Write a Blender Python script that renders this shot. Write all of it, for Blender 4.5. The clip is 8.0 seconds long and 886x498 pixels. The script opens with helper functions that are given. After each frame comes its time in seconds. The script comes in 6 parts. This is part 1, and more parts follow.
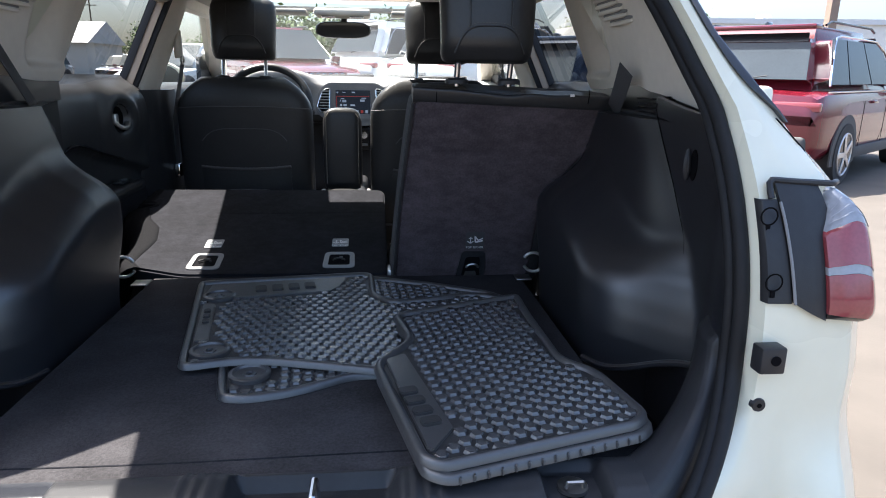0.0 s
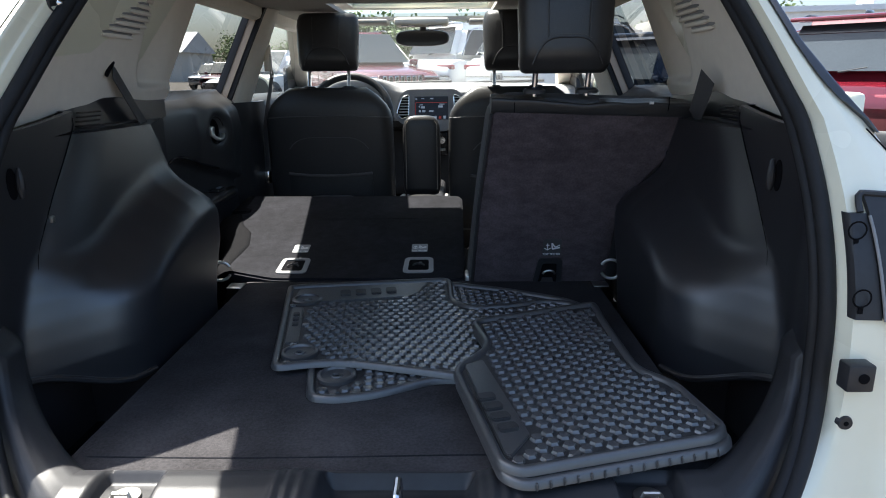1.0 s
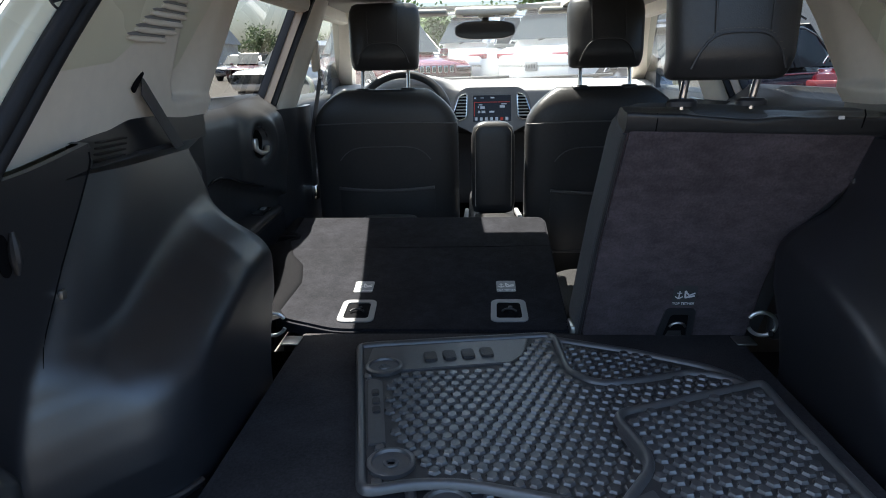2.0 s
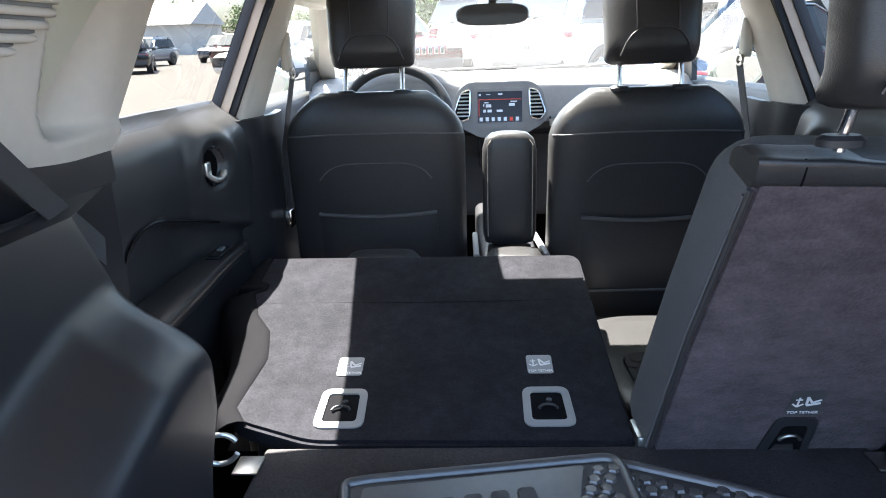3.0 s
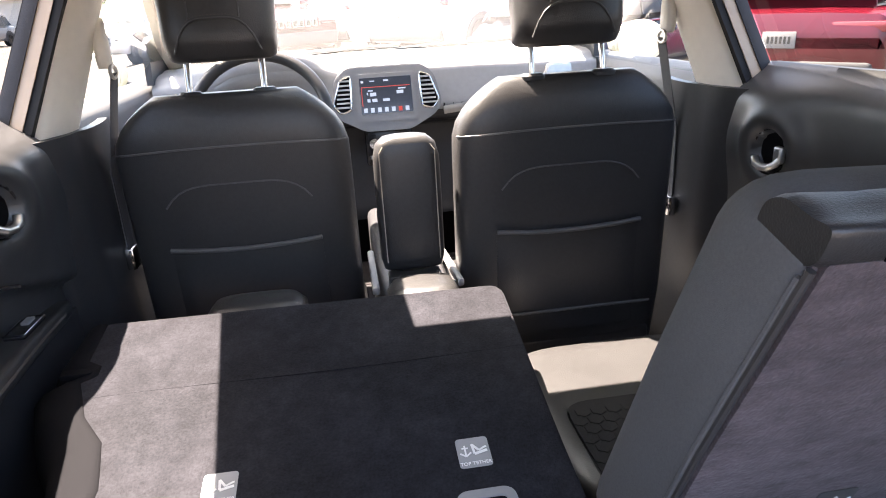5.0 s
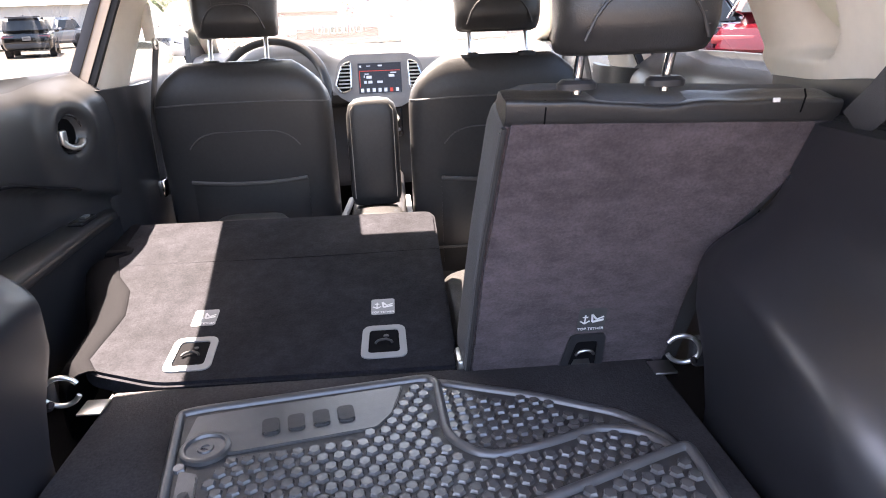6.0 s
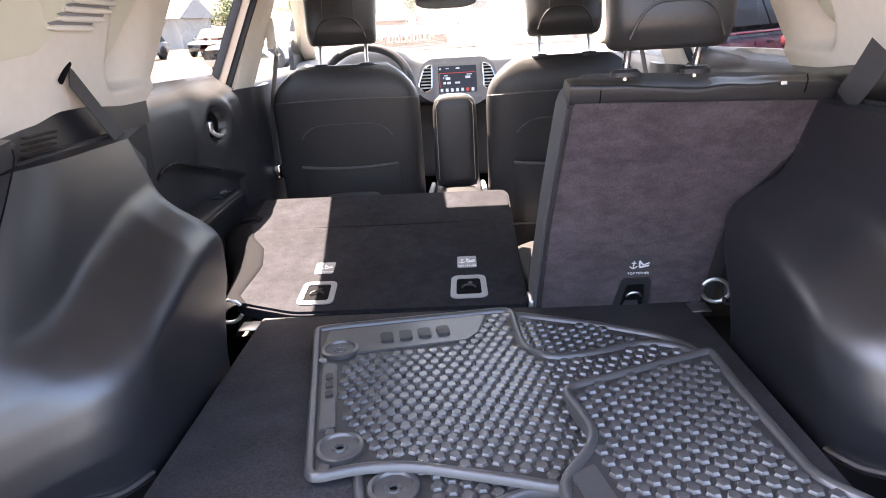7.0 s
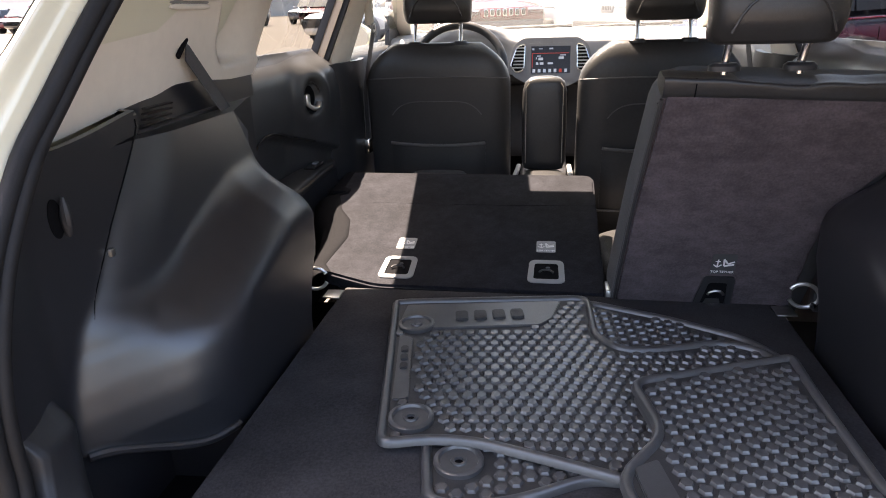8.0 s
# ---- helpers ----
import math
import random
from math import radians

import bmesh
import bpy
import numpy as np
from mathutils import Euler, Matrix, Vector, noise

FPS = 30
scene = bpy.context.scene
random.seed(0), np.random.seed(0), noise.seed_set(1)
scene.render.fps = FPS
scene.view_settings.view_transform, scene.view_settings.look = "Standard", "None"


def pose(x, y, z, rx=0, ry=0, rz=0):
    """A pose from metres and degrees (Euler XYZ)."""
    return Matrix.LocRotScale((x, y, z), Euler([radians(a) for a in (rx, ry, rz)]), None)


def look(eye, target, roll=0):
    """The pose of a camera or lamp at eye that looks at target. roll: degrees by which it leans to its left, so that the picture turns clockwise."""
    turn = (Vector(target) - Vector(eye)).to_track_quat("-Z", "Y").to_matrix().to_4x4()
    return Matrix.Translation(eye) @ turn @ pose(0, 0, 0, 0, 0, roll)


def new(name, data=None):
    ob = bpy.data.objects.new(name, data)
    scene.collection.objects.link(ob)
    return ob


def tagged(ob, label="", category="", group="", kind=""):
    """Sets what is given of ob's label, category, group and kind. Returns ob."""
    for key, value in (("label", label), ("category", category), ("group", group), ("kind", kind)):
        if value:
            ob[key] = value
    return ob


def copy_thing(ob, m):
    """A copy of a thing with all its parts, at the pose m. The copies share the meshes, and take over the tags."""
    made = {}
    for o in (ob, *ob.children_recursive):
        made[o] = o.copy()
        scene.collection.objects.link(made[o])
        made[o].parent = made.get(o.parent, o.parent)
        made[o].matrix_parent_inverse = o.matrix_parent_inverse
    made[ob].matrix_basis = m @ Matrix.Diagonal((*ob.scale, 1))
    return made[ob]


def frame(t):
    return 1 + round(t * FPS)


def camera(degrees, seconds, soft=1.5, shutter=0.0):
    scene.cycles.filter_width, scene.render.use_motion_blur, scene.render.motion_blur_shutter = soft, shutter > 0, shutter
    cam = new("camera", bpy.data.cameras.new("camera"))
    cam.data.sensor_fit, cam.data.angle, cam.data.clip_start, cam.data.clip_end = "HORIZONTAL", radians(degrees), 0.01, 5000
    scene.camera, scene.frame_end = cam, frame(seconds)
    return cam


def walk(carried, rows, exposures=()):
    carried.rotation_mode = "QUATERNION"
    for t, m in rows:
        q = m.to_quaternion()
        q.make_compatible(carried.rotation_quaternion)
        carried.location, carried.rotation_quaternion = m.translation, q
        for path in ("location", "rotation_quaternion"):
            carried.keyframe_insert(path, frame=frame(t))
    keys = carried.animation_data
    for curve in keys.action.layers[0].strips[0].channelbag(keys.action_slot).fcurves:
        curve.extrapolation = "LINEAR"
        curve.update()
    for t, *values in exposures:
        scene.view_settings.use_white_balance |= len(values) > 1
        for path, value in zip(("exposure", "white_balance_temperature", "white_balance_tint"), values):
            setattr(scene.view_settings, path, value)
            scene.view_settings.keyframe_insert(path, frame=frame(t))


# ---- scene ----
cam = camera(68.6, 8.0, soft=1.0)
PATH = [
    (0, (0.11, -0.603, 1.251), (0.311, 1.323, 0.748), 0.9),
    (0.5, (0.099, -0.654, 1.272), (0.176, 1.281, 0.773), 0.2),
    (1, (0.104, -0.634, 1.278), (0.072, 1.301, 0.773), -0.6),
    (1.5, (0.038, -0.502, 1.285), (-0.05, 1.43, 0.775), -1.0),
    (1.7, (-0.027, -0.413, 1.299), (-0.124, 1.515, 0.775), -1.0),
    (2.8, (-0.105, 0.056, 1.353), (-0.229, 1.97, 0.784), -1.9),
    (3, (-0.129, 0.158, 1.365), (-0.206, 2.065, 0.769), -1.8),
    (3.5, (-0.199, 0.388, 1.392), (-0.117, 2.276, 0.737), -2.1),
    (4, (-0.212, 0.57, 1.39), (0.026, 2.427, 0.688), -2.6),
    (5.3, (-0.062, 0.413, 1.392), (0.179, 2.278, 0.71), -3.5),
    (5.5, (-0.009, 0.307, 1.375), (0.186, 2.181, 0.705), -3.4),
    (6, (0.05, 0.036, 1.333), (0.173, 1.921, 0.677), -2.1),
    (6.5, (0.011, -0.191, 1.299), (0.042, 1.709, 0.675), -2.4),
    (7, (0.0, -0.272, 1.333), (-0.069, 1.626, 0.704), -3.3),
    (7.5, (0.005, -0.252, 1.362), (-0.169, 1.638, 0.732), -2.9),
    (8, (0.002, -0.294, 1.354), (-0.311, 1.557, 0.665), -1.8),
]
EXPOSURES = [(0.0, 2.35, 5750, 8), (1.0, 2.08, 5750, 5), (1.7, 2.15, 5750, 4), (2.8, 3.48, 5750, 6), (3.5, 4.05, 5800, 8), (4.2, 4.12, 6150, 13), (5.3, 4.10, 6600, 17), (6.0, 4.30, 6650, 19), (6.5, 4.87, 6700, 20), (7.0, 4.23, 6750, 19), (7.5, 3.50, 7050, 17), (8.0, 3.30, 6950, 16)]
walk(cam, [(t, look(eye, target, roll)) for t, eye, target, roll in PATH], EXPOSURES)

# ---- world and light ----
SUN_DIR = Vector((-0.38, 0.29, 1.0)).normalized()
world = bpy.data.worlds.new("sky")
scene.world = world
world.use_nodes = True
wn = world.node_tree.nodes
sky = wn.new("ShaderNodeTexSky")
sky.sky_type = "NISHITA"
sky.sun_disc = False
sky.sun_elevation = math.asin(SUN_DIR.z)
sky.sun_rotation = math.atan2(SUN_DIR.x, SUN_DIR.y)
sky.air_density, sky.dust_density, sky.ozone_density = 1.0, 5.0, 1.0
bg = next(n for n in wn if n.type == "BACKGROUND")
bg.inputs["Strength"].default_value = 0.10
world.node_tree.links.new(sky.outputs[0], bg.inputs["Color"])

sun = new("sun", bpy.data.lights.new("sun", "SUN"))
sun.data.energy = 5.0
sun.data.angle = radians(0.55)
sun.data.color = (1.0, 0.87, 0.72)
sun.rotation_euler = SUN_DIR.to_track_quat("Z", "Y").to_euler()


# ---- materials ----
def mat(name, col, rough=0.5, metal=0.0, var=0.12, scale=40.0, big=3.0, bump=0.0, bump_scale=None, spec=0.5, coat=0.0, sheen=0.0, rand=0.0, emit=None):
    m = bpy.data.materials.new(name)
    m.use_nodes = True
    nt = m.node_tree
    b = nt.nodes["Principled BSDF"]
    L = nt.links.new
    tc = nt.nodes.new("ShaderNodeTexCoord")
    n1 = nt.nodes.new("ShaderNodeTexNoise")
    n1.inputs["Scale"].default_value = scale
    n1.inputs["Detail"].default_value = 4
    n2 = nt.nodes.new("ShaderNodeTexNoise")
    n2.inputs["Scale"].default_value = big
    n2.inputs["Detail"].default_value = 3
    L(tc.outputs["Object"], n1.inputs["Vector"])
    L(tc.outputs["Object"], n2.inputs["Vector"])
    add = nt.nodes.new("ShaderNodeMath")
    add.operation = "ADD"
    L(n1.outputs["Fac"], add.inputs[0])
    L(n2.outputs["Fac"], add.inputs[1])
    mr = nt.nodes.new("ShaderNodeMapRange")
    mr.inputs["From Min"].default_value, mr.inputs["From Max"].default_value = 0.6, 1.4
    mr.inputs["To Min"].default_value, mr.inputs["To Max"].default_value = 1 - var, 1 + var
    L(add.outputs[0], mr.inputs["Value"])
    val = mr.outputs[0]
    if rand:
        oi = nt.nodes.new("ShaderNodeObjectInfo")
        m2 = nt.nodes.new("ShaderNodeMapRange")
        m2.inputs["To Min"].default_value, m2.inputs["To Max"].default_value = 1 - rand, 1 + rand
        L(oi.outputs["Random"], m2.inputs["Value"])
        mm = nt.nodes.new("ShaderNodeMath")
        mm.operation = "MULTIPLY"
        L(val, mm.inputs[0])
        L(m2.outputs[0], mm.inputs[1])
        val = mm.outputs[0]
    vm = nt.nodes.new("ShaderNodeVectorMath")
    vm.operation = "SCALE"
    vm.inputs[0].default_value = col
    L(val, vm.inputs["Scale"])
    L(vm.outputs[0], b.inputs["Base Color"])
    rr = nt.nodes.new("ShaderNodeMapRange")
    rr.inputs["To Min"].default_value, rr.inputs["To Max"].default_value = max(0.02, rough * 0.85), min(1, rough * 1.15)
    L(n2.outputs["Fac"], rr.inputs["Value"])
    L(rr.outputs[0], b.inputs["Roughness"])
    b.inputs["Metallic"].default_value = metal
    b.inputs["Specular IOR Level"].default_value = spec
    b.inputs["Coat Weight"].default_value = coat
    b.inputs["Coat Roughness"].default_value = 0.05
    b.inputs["Sheen Weight"].default_value = sheen
    b.inputs["Sheen Roughness"].default_value = 0.5
    if bump:
        n3 = nt.nodes.new("ShaderNodeTexNoise")
        n3.inputs["Scale"].default_value = bump_scale or scale * 2
        n3.inputs["Detail"].default_value = 5
        L(tc.outputs["Object"], n3.inputs["Vector"])
        bp = nt.nodes.new("ShaderNodeBump")
        bp.inputs["Strength"].default_value = bump
        bp.inputs["Distance"].default_value = 0.002
        L(n3.outputs["Fac"], bp.inputs["Height"])
        L(bp.outputs[0], b.inputs["Normal"])
    if emit:
        b.inputs["Emission Color"].default_value = (*emit[:3], 1)
        b.inputs["Emission Strength"].default_value = emit[3]
    return m


def glass(name, tint, rough=0.0, gloss=1.0):
    m = bpy.data.materials.new(name)
    m.use_nodes = True
    nt = m.node_tree
    nt.nodes.remove(nt.nodes["Principled BSDF"])
    out = nt.nodes["Material Output"]
    tr = nt.nodes.new("ShaderNodeBsdfTransparent")
    tr.inputs["Color"].default_value = (*tint, 1)
    gl = nt.nodes.new("ShaderNodeBsdfGlossy")
    gl.inputs["Roughness"].default_value = rough
    lw = nt.nodes.new("ShaderNodeLayerWeight")
    pw = nt.nodes.new("ShaderNodeMath")
    pw.operation, pw.inputs[1].default_value = "POWER", 5.0
    nt.links.new(lw.outputs["Facing"], pw.inputs[0])
    fr = nt.nodes.new("ShaderNodeMapRange")
    fr.inputs["To Min"].default_value, fr.inputs["To Max"].default_value = 0.05 * gloss, 1.0
    nt.links.new(pw.outputs[0], fr.inputs["Value"])
    mx = nt.nodes.new("ShaderNodeMixShader")
    nt.links.new(fr.outputs[0], mx.inputs[0])
    nt.links.new(tr.outputs[0], mx.inputs[1])
    nt.links.new(gl.outputs[0], mx.inputs[2])
    nt.links.new(mx.outputs[0], out.inputs["Surface"])
    return m


def add_nap(m, scale_xyz, strength, dist, tone):
    """Soft stretched dents and brushed patches on a cloth: more relief and a second tone."""
    nt = m.node_tree
    b = nt.nodes["Principled BSDF"]
    tc = nt.nodes.new("ShaderNodeTexCoord")
    mp = nt.nodes.new("ShaderNodeMapping")
    mp.inputs["Scale"].default_value = scale_xyz
    n = nt.nodes.new("ShaderNodeTexNoise")
    n.inputs["Scale"].default_value = 1.0
    n.inputs["Detail"].default_value = 3
    nt.links.new(tc.outputs["Object"], mp.inputs["Vector"])
    nt.links.new(mp.outputs[0], n.inputs["Vector"])
    bp = nt.nodes.new("ShaderNodeBump")
    bp.inputs["Strength"].default_value, bp.inputs["Distance"].default_value = strength, dist
    nt.links.new(n.outputs["Fac"], bp.inputs["Height"])
    if b.inputs["Normal"].links:
        nt.links.new(b.inputs["Normal"].links[0].from_socket, bp.inputs["Normal"])
    nt.links.new(bp.outputs[0], b.inputs["Normal"])
    src = b.inputs["Base Color"].links[0].from_socket
    mr = nt.nodes.new("ShaderNodeMapRange")
    mr.inputs["From Min"].default_value, mr.inputs["From Max"].default_value = 0.35, 0.65
    mr.inputs["To Min"].default_value, mr.inputs["To Max"].default_value = 1 - tone, 1 + tone
    nt.links.new(n.outputs["Fac"], mr.inputs["Value"])
    sc = nt.nodes.new("ShaderNodeVectorMath")
    sc.operation = "SCALE"
    nt.links.new(src, sc.inputs[0])
    nt.links.new(mr.outputs[0], sc.inputs["Scale"])
    nt.links.new(sc.outputs[0], b.inputs["Base Color"])
    return m


def add_specks(m, scale, level, col):
    """Sparse lint or dust specks."""
    nt = m.node_tree
    b = nt.nodes["Principled BSDF"]
    tc = nt.nodes.new("ShaderNodeTexCoord")
    v = nt.nodes.new("ShaderNodeTexVoronoi")
    v.inputs["Scale"].default_value = scale
    nt.links.new(tc.outputs["Object"], v.inputs["Vector"])
    mr = nt.nodes.new("ShaderNodeMapRange")
    mr.inputs["From Min"].default_value, mr.inputs["From Max"].default_value = level, level * 0.5
    nt.links.new(v.outputs["Distance"], mr.inputs["Value"])
    mx = nt.nodes.new("ShaderNodeMix")
    mx.data_type = "RGBA"
    nt.links.new(mr.outputs[0], mx.inputs["Factor"])
    nt.links.new(b.inputs["Base Color"].links[0].from_socket, mx.inputs["A"])
    mx.inputs["B"].default_value = (*col, 1)
    nt.links.new(mx.outputs["Result"], b.inputs["Base Color"])
    return m


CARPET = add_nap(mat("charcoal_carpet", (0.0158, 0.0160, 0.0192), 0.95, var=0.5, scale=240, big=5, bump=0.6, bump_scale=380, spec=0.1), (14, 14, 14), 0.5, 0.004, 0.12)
FLOOR_CARPET = add_nap(mat("black_cargo_carpet", (0.040, 0.038, 0.040), 0.95, var=0.45, scale=230, big=6, bump=0.6, bump_scale=320, spec=0.1), (9, 9, 9), 0.5, 0.004, 0.16)
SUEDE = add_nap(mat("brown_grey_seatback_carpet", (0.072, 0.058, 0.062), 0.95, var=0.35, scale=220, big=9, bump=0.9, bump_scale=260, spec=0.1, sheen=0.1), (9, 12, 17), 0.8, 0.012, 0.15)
add_nap(SUEDE, (34, 44, 60), 0.5, 0.004, 0.14)
add_nap(CARPET, (45, 45, 45), 0.5, 0.003, 0.14)
for m_, sc_ in ((CARPET, 9), (FLOOR_CARPET, 8), (SUEDE, 8)):
    add_specks(m_, sc_, 0.02, (0.20, 0.19, 0.18))
PLASTIC = mat("black_trim_plastic", (0.026, 0.026, 0.028), 0.42, var=0.15, scale=90, big=4, bump=0.14, bump_scale=900, spec=0.38)
WHEEL_PLASTIC = mat("grained_black_plastic", (0.0135, 0.014, 0.017), 0.33, var=0.15, scale=60, big=1.5, bump=0.08, bump_scale=1400, spec=1.0)
WHEEL_PLASTIC.node_tree.nodes["Principled BSDF"].inputs["IOR"].default_value = 1.62
DOOR_PLASTIC = mat("black_door_plastic", (0.030, 0.0305, 0.032), 0.37, var=0.15, scale=70, big=4, bump=0.12, bump_scale=900, spec=0.7)
PIANO = mat("dark_satin_plastic", (0.012, 0.012, 0.014), 0.25, var=0.1)
BEIGE = mat("light_grey_beige_trim", (0.74, 0.69, 0.60), 0.55, var=0.05, scale=50, big=3, bump=0.08, bump_scale=900)
HEADLINER = mat("light_headliner_cloth", (0.46, 0.44, 0.40), 0.9, var=0.05, scale=200, big=3, bump=0.2, bump_scale=600)
LEATHER = mat("black_leather", (0.028, 0.0275, 0.0275), 0.36, var=0.18, scale=120, big=5, bump=0.25, bump_scale=450)
LEATHER_SOFT = mat("dark_grey_cloth", (0.088, 0.088, 0.090), 0.8, var=0.18, scale=300, big=6, bump=0.3, bump_scale=900)
DARK_STITCH = mat("brown_grey_stitching", (0.10, 0.085, 0.07), 0.7, var=0.1)
STITCH = mat("pale_stitching", (0.30, 0.27, 0.22), 0.7, var=0.1)
HEAD_SEAM = mat("dark_leather_seam", (0.035, 0.034, 0.034), 0.45)
SEAM = mat("black_seam_piping", (0.085, 0.083, 0.082), 0.4)
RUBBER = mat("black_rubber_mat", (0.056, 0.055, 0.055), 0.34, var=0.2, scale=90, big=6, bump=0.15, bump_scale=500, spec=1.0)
# one rubber: field darkened for groove shade, treads lightened for sky glints
MAT_FIELD = mat("matt_shade_dark_rubber", (0.034, 0.033, 0.033), 0.5, var=0.25, scale=90, big=6, bump=0.25, bump_scale=500, spec=0.5)
TREAD_RUBBER = mat("polished_glint_light_tread", (0.078, 0.076, 0.075), 0.22, var=0.2, scale=90, big=6, bump=0.08, bump_scale=500, spec=1.0)
SEAL = mat("black_door_seal", (0.014, 0.014, 0.015), 0.6, var=0.2, bump=0.2, bump_scale=300, spec=0.25)
CHROME = mat("chrome", (0.75, 0.75, 0.76), 0.12, 1.0, var=0.04)
STEEL = mat("dull_steel", (0.48, 0.47, 0.45), 0.35, 1.0, var=0.15)
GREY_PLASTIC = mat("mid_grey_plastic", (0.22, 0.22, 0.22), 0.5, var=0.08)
DASH_MAT = mat("dark_grey_door_panel", (0.085, 0.084, 0.083), 0.5, var=0.1, scale=60, bump=0.15, bump_scale=700)
# dashboard top made paler: the sun through the windshield is in this grey
DASH_TOP = mat("sunlit_tone_dashboard", (0.30, 0.295, 0.29), 0.5, var=0.08, scale=60, bump=0.15, bump_scale=700)
BEZEL = mat("satin_grey_bezel", (0.20, 0.20, 0.205), 0.4, metal=0.4, var=0.08)
BELT = mat("grey_webbing", (0.060, 0.060, 0.064), 0.7, var=0.2, scale=400, bump=0.4, bump_scale=900)
CREAM = mat("white_body_paint", (0.78, 0.76, 0.60), 0.28, var=0.03, scale=20, big=2, coat=0.8)
CREAM_DOOR = mat("tan_painted_frame", (0.46, 0.36, 0.26), 0.4, var=0.05, coat=0.3)
BLACK_GLOSS = mat("gloss_black_panel", (0.012, 0.013, 0.017), 0.12, var=0.1, coat=0.6)
LAMP_RED = mat("red_lamp_lens", (0.26, 0.05, 0.058), 0.15, var=0.15, scale=200, coat=0.8)
LAMP_CLEAR = mat("clear_lamp_lens", (0.30, 0.31, 0.34), 0.12, var=0.15, scale=150, coat=0.8)
# near-black; flat pieces of it also stand for shade in wells and slots
DARK = mat("dark_cavity", (0.006, 0.006, 0.007), 0.9, spec=0.05)
RING_STEEL = mat("polished_ring_steel", (0.86, 0.85, 0.82), 0.34, 1.0, var=0.08)
LABEL = mat("silver_label", (0.26, 0.26, 0.26), 0.6, var=0.1)
LABEL_INK = mat("dark_label_print", (0.05, 0.05, 0.05), 0.7)
LABEL_WHITE = mat("white_label_print", (0.75, 0.74, 0.72), 0.6)
WINDOW = glass("tinted_window_glass", (0.38, 0.385, 0.37))
WINDSHIELD = glass("clear_windshield_glass", (0.66, 0.70, 0.68))
MIRROR = mat("mirror_glass", (0.75, 0.77, 0.78), 0.02, 1.0, var=0.0)
SCREEN = mat("lit_screen", (0.008, 0.009, 0.012), 0.12, var=0.0, emit=(0.02, 0.025, 0.035, 0.12))
SCREEN_WHITE = mat("lit_white_display_mark", (0.25, 0.27, 0.30), 0.4, var=0.0, emit=(0.6, 0.7, 0.85, 0.04))
SCREEN_RED = mat("lit_red_display_line", (0.25, 0.03, 0.02), 0.4, var=0.0, emit=(0.8, 0.07, 0.04, 0.03))


# ---- building helpers ----
ORIGIN = {}


def thing(name, loc, label, category, group="", kind=""):
    ob = new(name)
    ob.location = loc
    ob.empty_display_size = 0.05
    ORIGIN[ob] = Vector(loc)
    return tagged(ob, label, category, group, kind)


def smooth(me, flat=35):
    me.polygons.foreach_set("use_smooth", [True] * len(me.polygons))
    me.set_sharp_from_angle(angle=radians(flat))


def part(name, bm, material, parent=None, label="", flat=35, kind=""):
    """Links a bmesh, built in world metres, as one mesh object under a thing or part."""
    me = bpy.data.meshes.new(name)
    o = ORIGIN.get(parent, Vector())
    bmesh.ops.recalc_face_normals(bm, faces=bm.faces)
    bmesh.ops.translate(bm, verts=bm.verts, vec=-o)
    bm.to_mesh(me)
    bm.free()
    me.materials.append(material)
    smooth(me, flat)
    ob = new(name, me)
    if parent is not None:
        ob.parent = parent
        ORIGIN[ob] = o
    return tagged(ob, label, kind=kind)


def structure(name, bm, material, label, category, flat=35):
    ob = part(name, bm, material, None, label, flat)
    return tagged(ob, label, category, kind="structure")


def join(*bms):
    out = bmesh.new()
    for b in bms:
        me = bpy.data.meshes.new("tmp")
        b.to_mesh(me)
        b.free()
        out.from_mesh(me)
        bpy.data.meshes.remove(me)
    return out


def pydata(verts, faces):
    bm = bmesh.new()
    vs = [bm.verts.new(v) for v in verts]
    for f in faces:
        try:
            bm.faces.new([vs[i] for i in f])
        except ValueError:
            pass
    return bm


def box(c, s, r=0.0, seg=2, m=None):
    bm = bmesh.new()
    bmesh.ops.create_cube(bm, size=1.0)
    bmesh.ops.scale(bm, vec=s, verts=bm.verts)
    if r:
        bmesh.ops.bevel(bm, geom=bm.edges[:], offset=r, segments=seg, affect="EDGES", profile=0.5)
    if m is not None:
        bmesh.ops.transform(bm, matrix=m, verts=bm.verts)
    bmesh.ops.translate(bm, vec=c, verts=bm.verts)
    return bm


def grid(fn, us, vs, thick=0.0, out=None):
    """A sheet of points fn(u, v); with thick it gets a back, moved along out."""
    us, vs = list(us), list(vs)
    P = [[Vector(fn(u, v)) for v in vs] for u in us]
    nu, nv = len(us), len(vs)
    verts = [p for row in P for p in row]
    faces = [(i * nv + j, i * nv + j + 1, (i + 1) * nv + j + 1, (i + 1) * nv + j) for i in range(nu - 1) for j in range(nv - 1)]
    if thick:
        o = Vector(out) * thick
        k = len(verts)
        verts = verts + [p + o for p in verts]
        faces += [tuple(k + i for i in reversed(f)) for f in faces]
        rim = [i * nv for i in range(nu)] + [(nu - 1) * nv + j for j in range(1, nv)]
        rim += [i * nv + nv - 1 for i in range(nu - 2, -1, -1)] + [j for j in range(nv - 2, 0, -1)]
        for a, b in zip(rim, rim[1:] + rim[:1]):
            faces.append((a, b, b + k, a + k))
    return pydata(verts, faces)


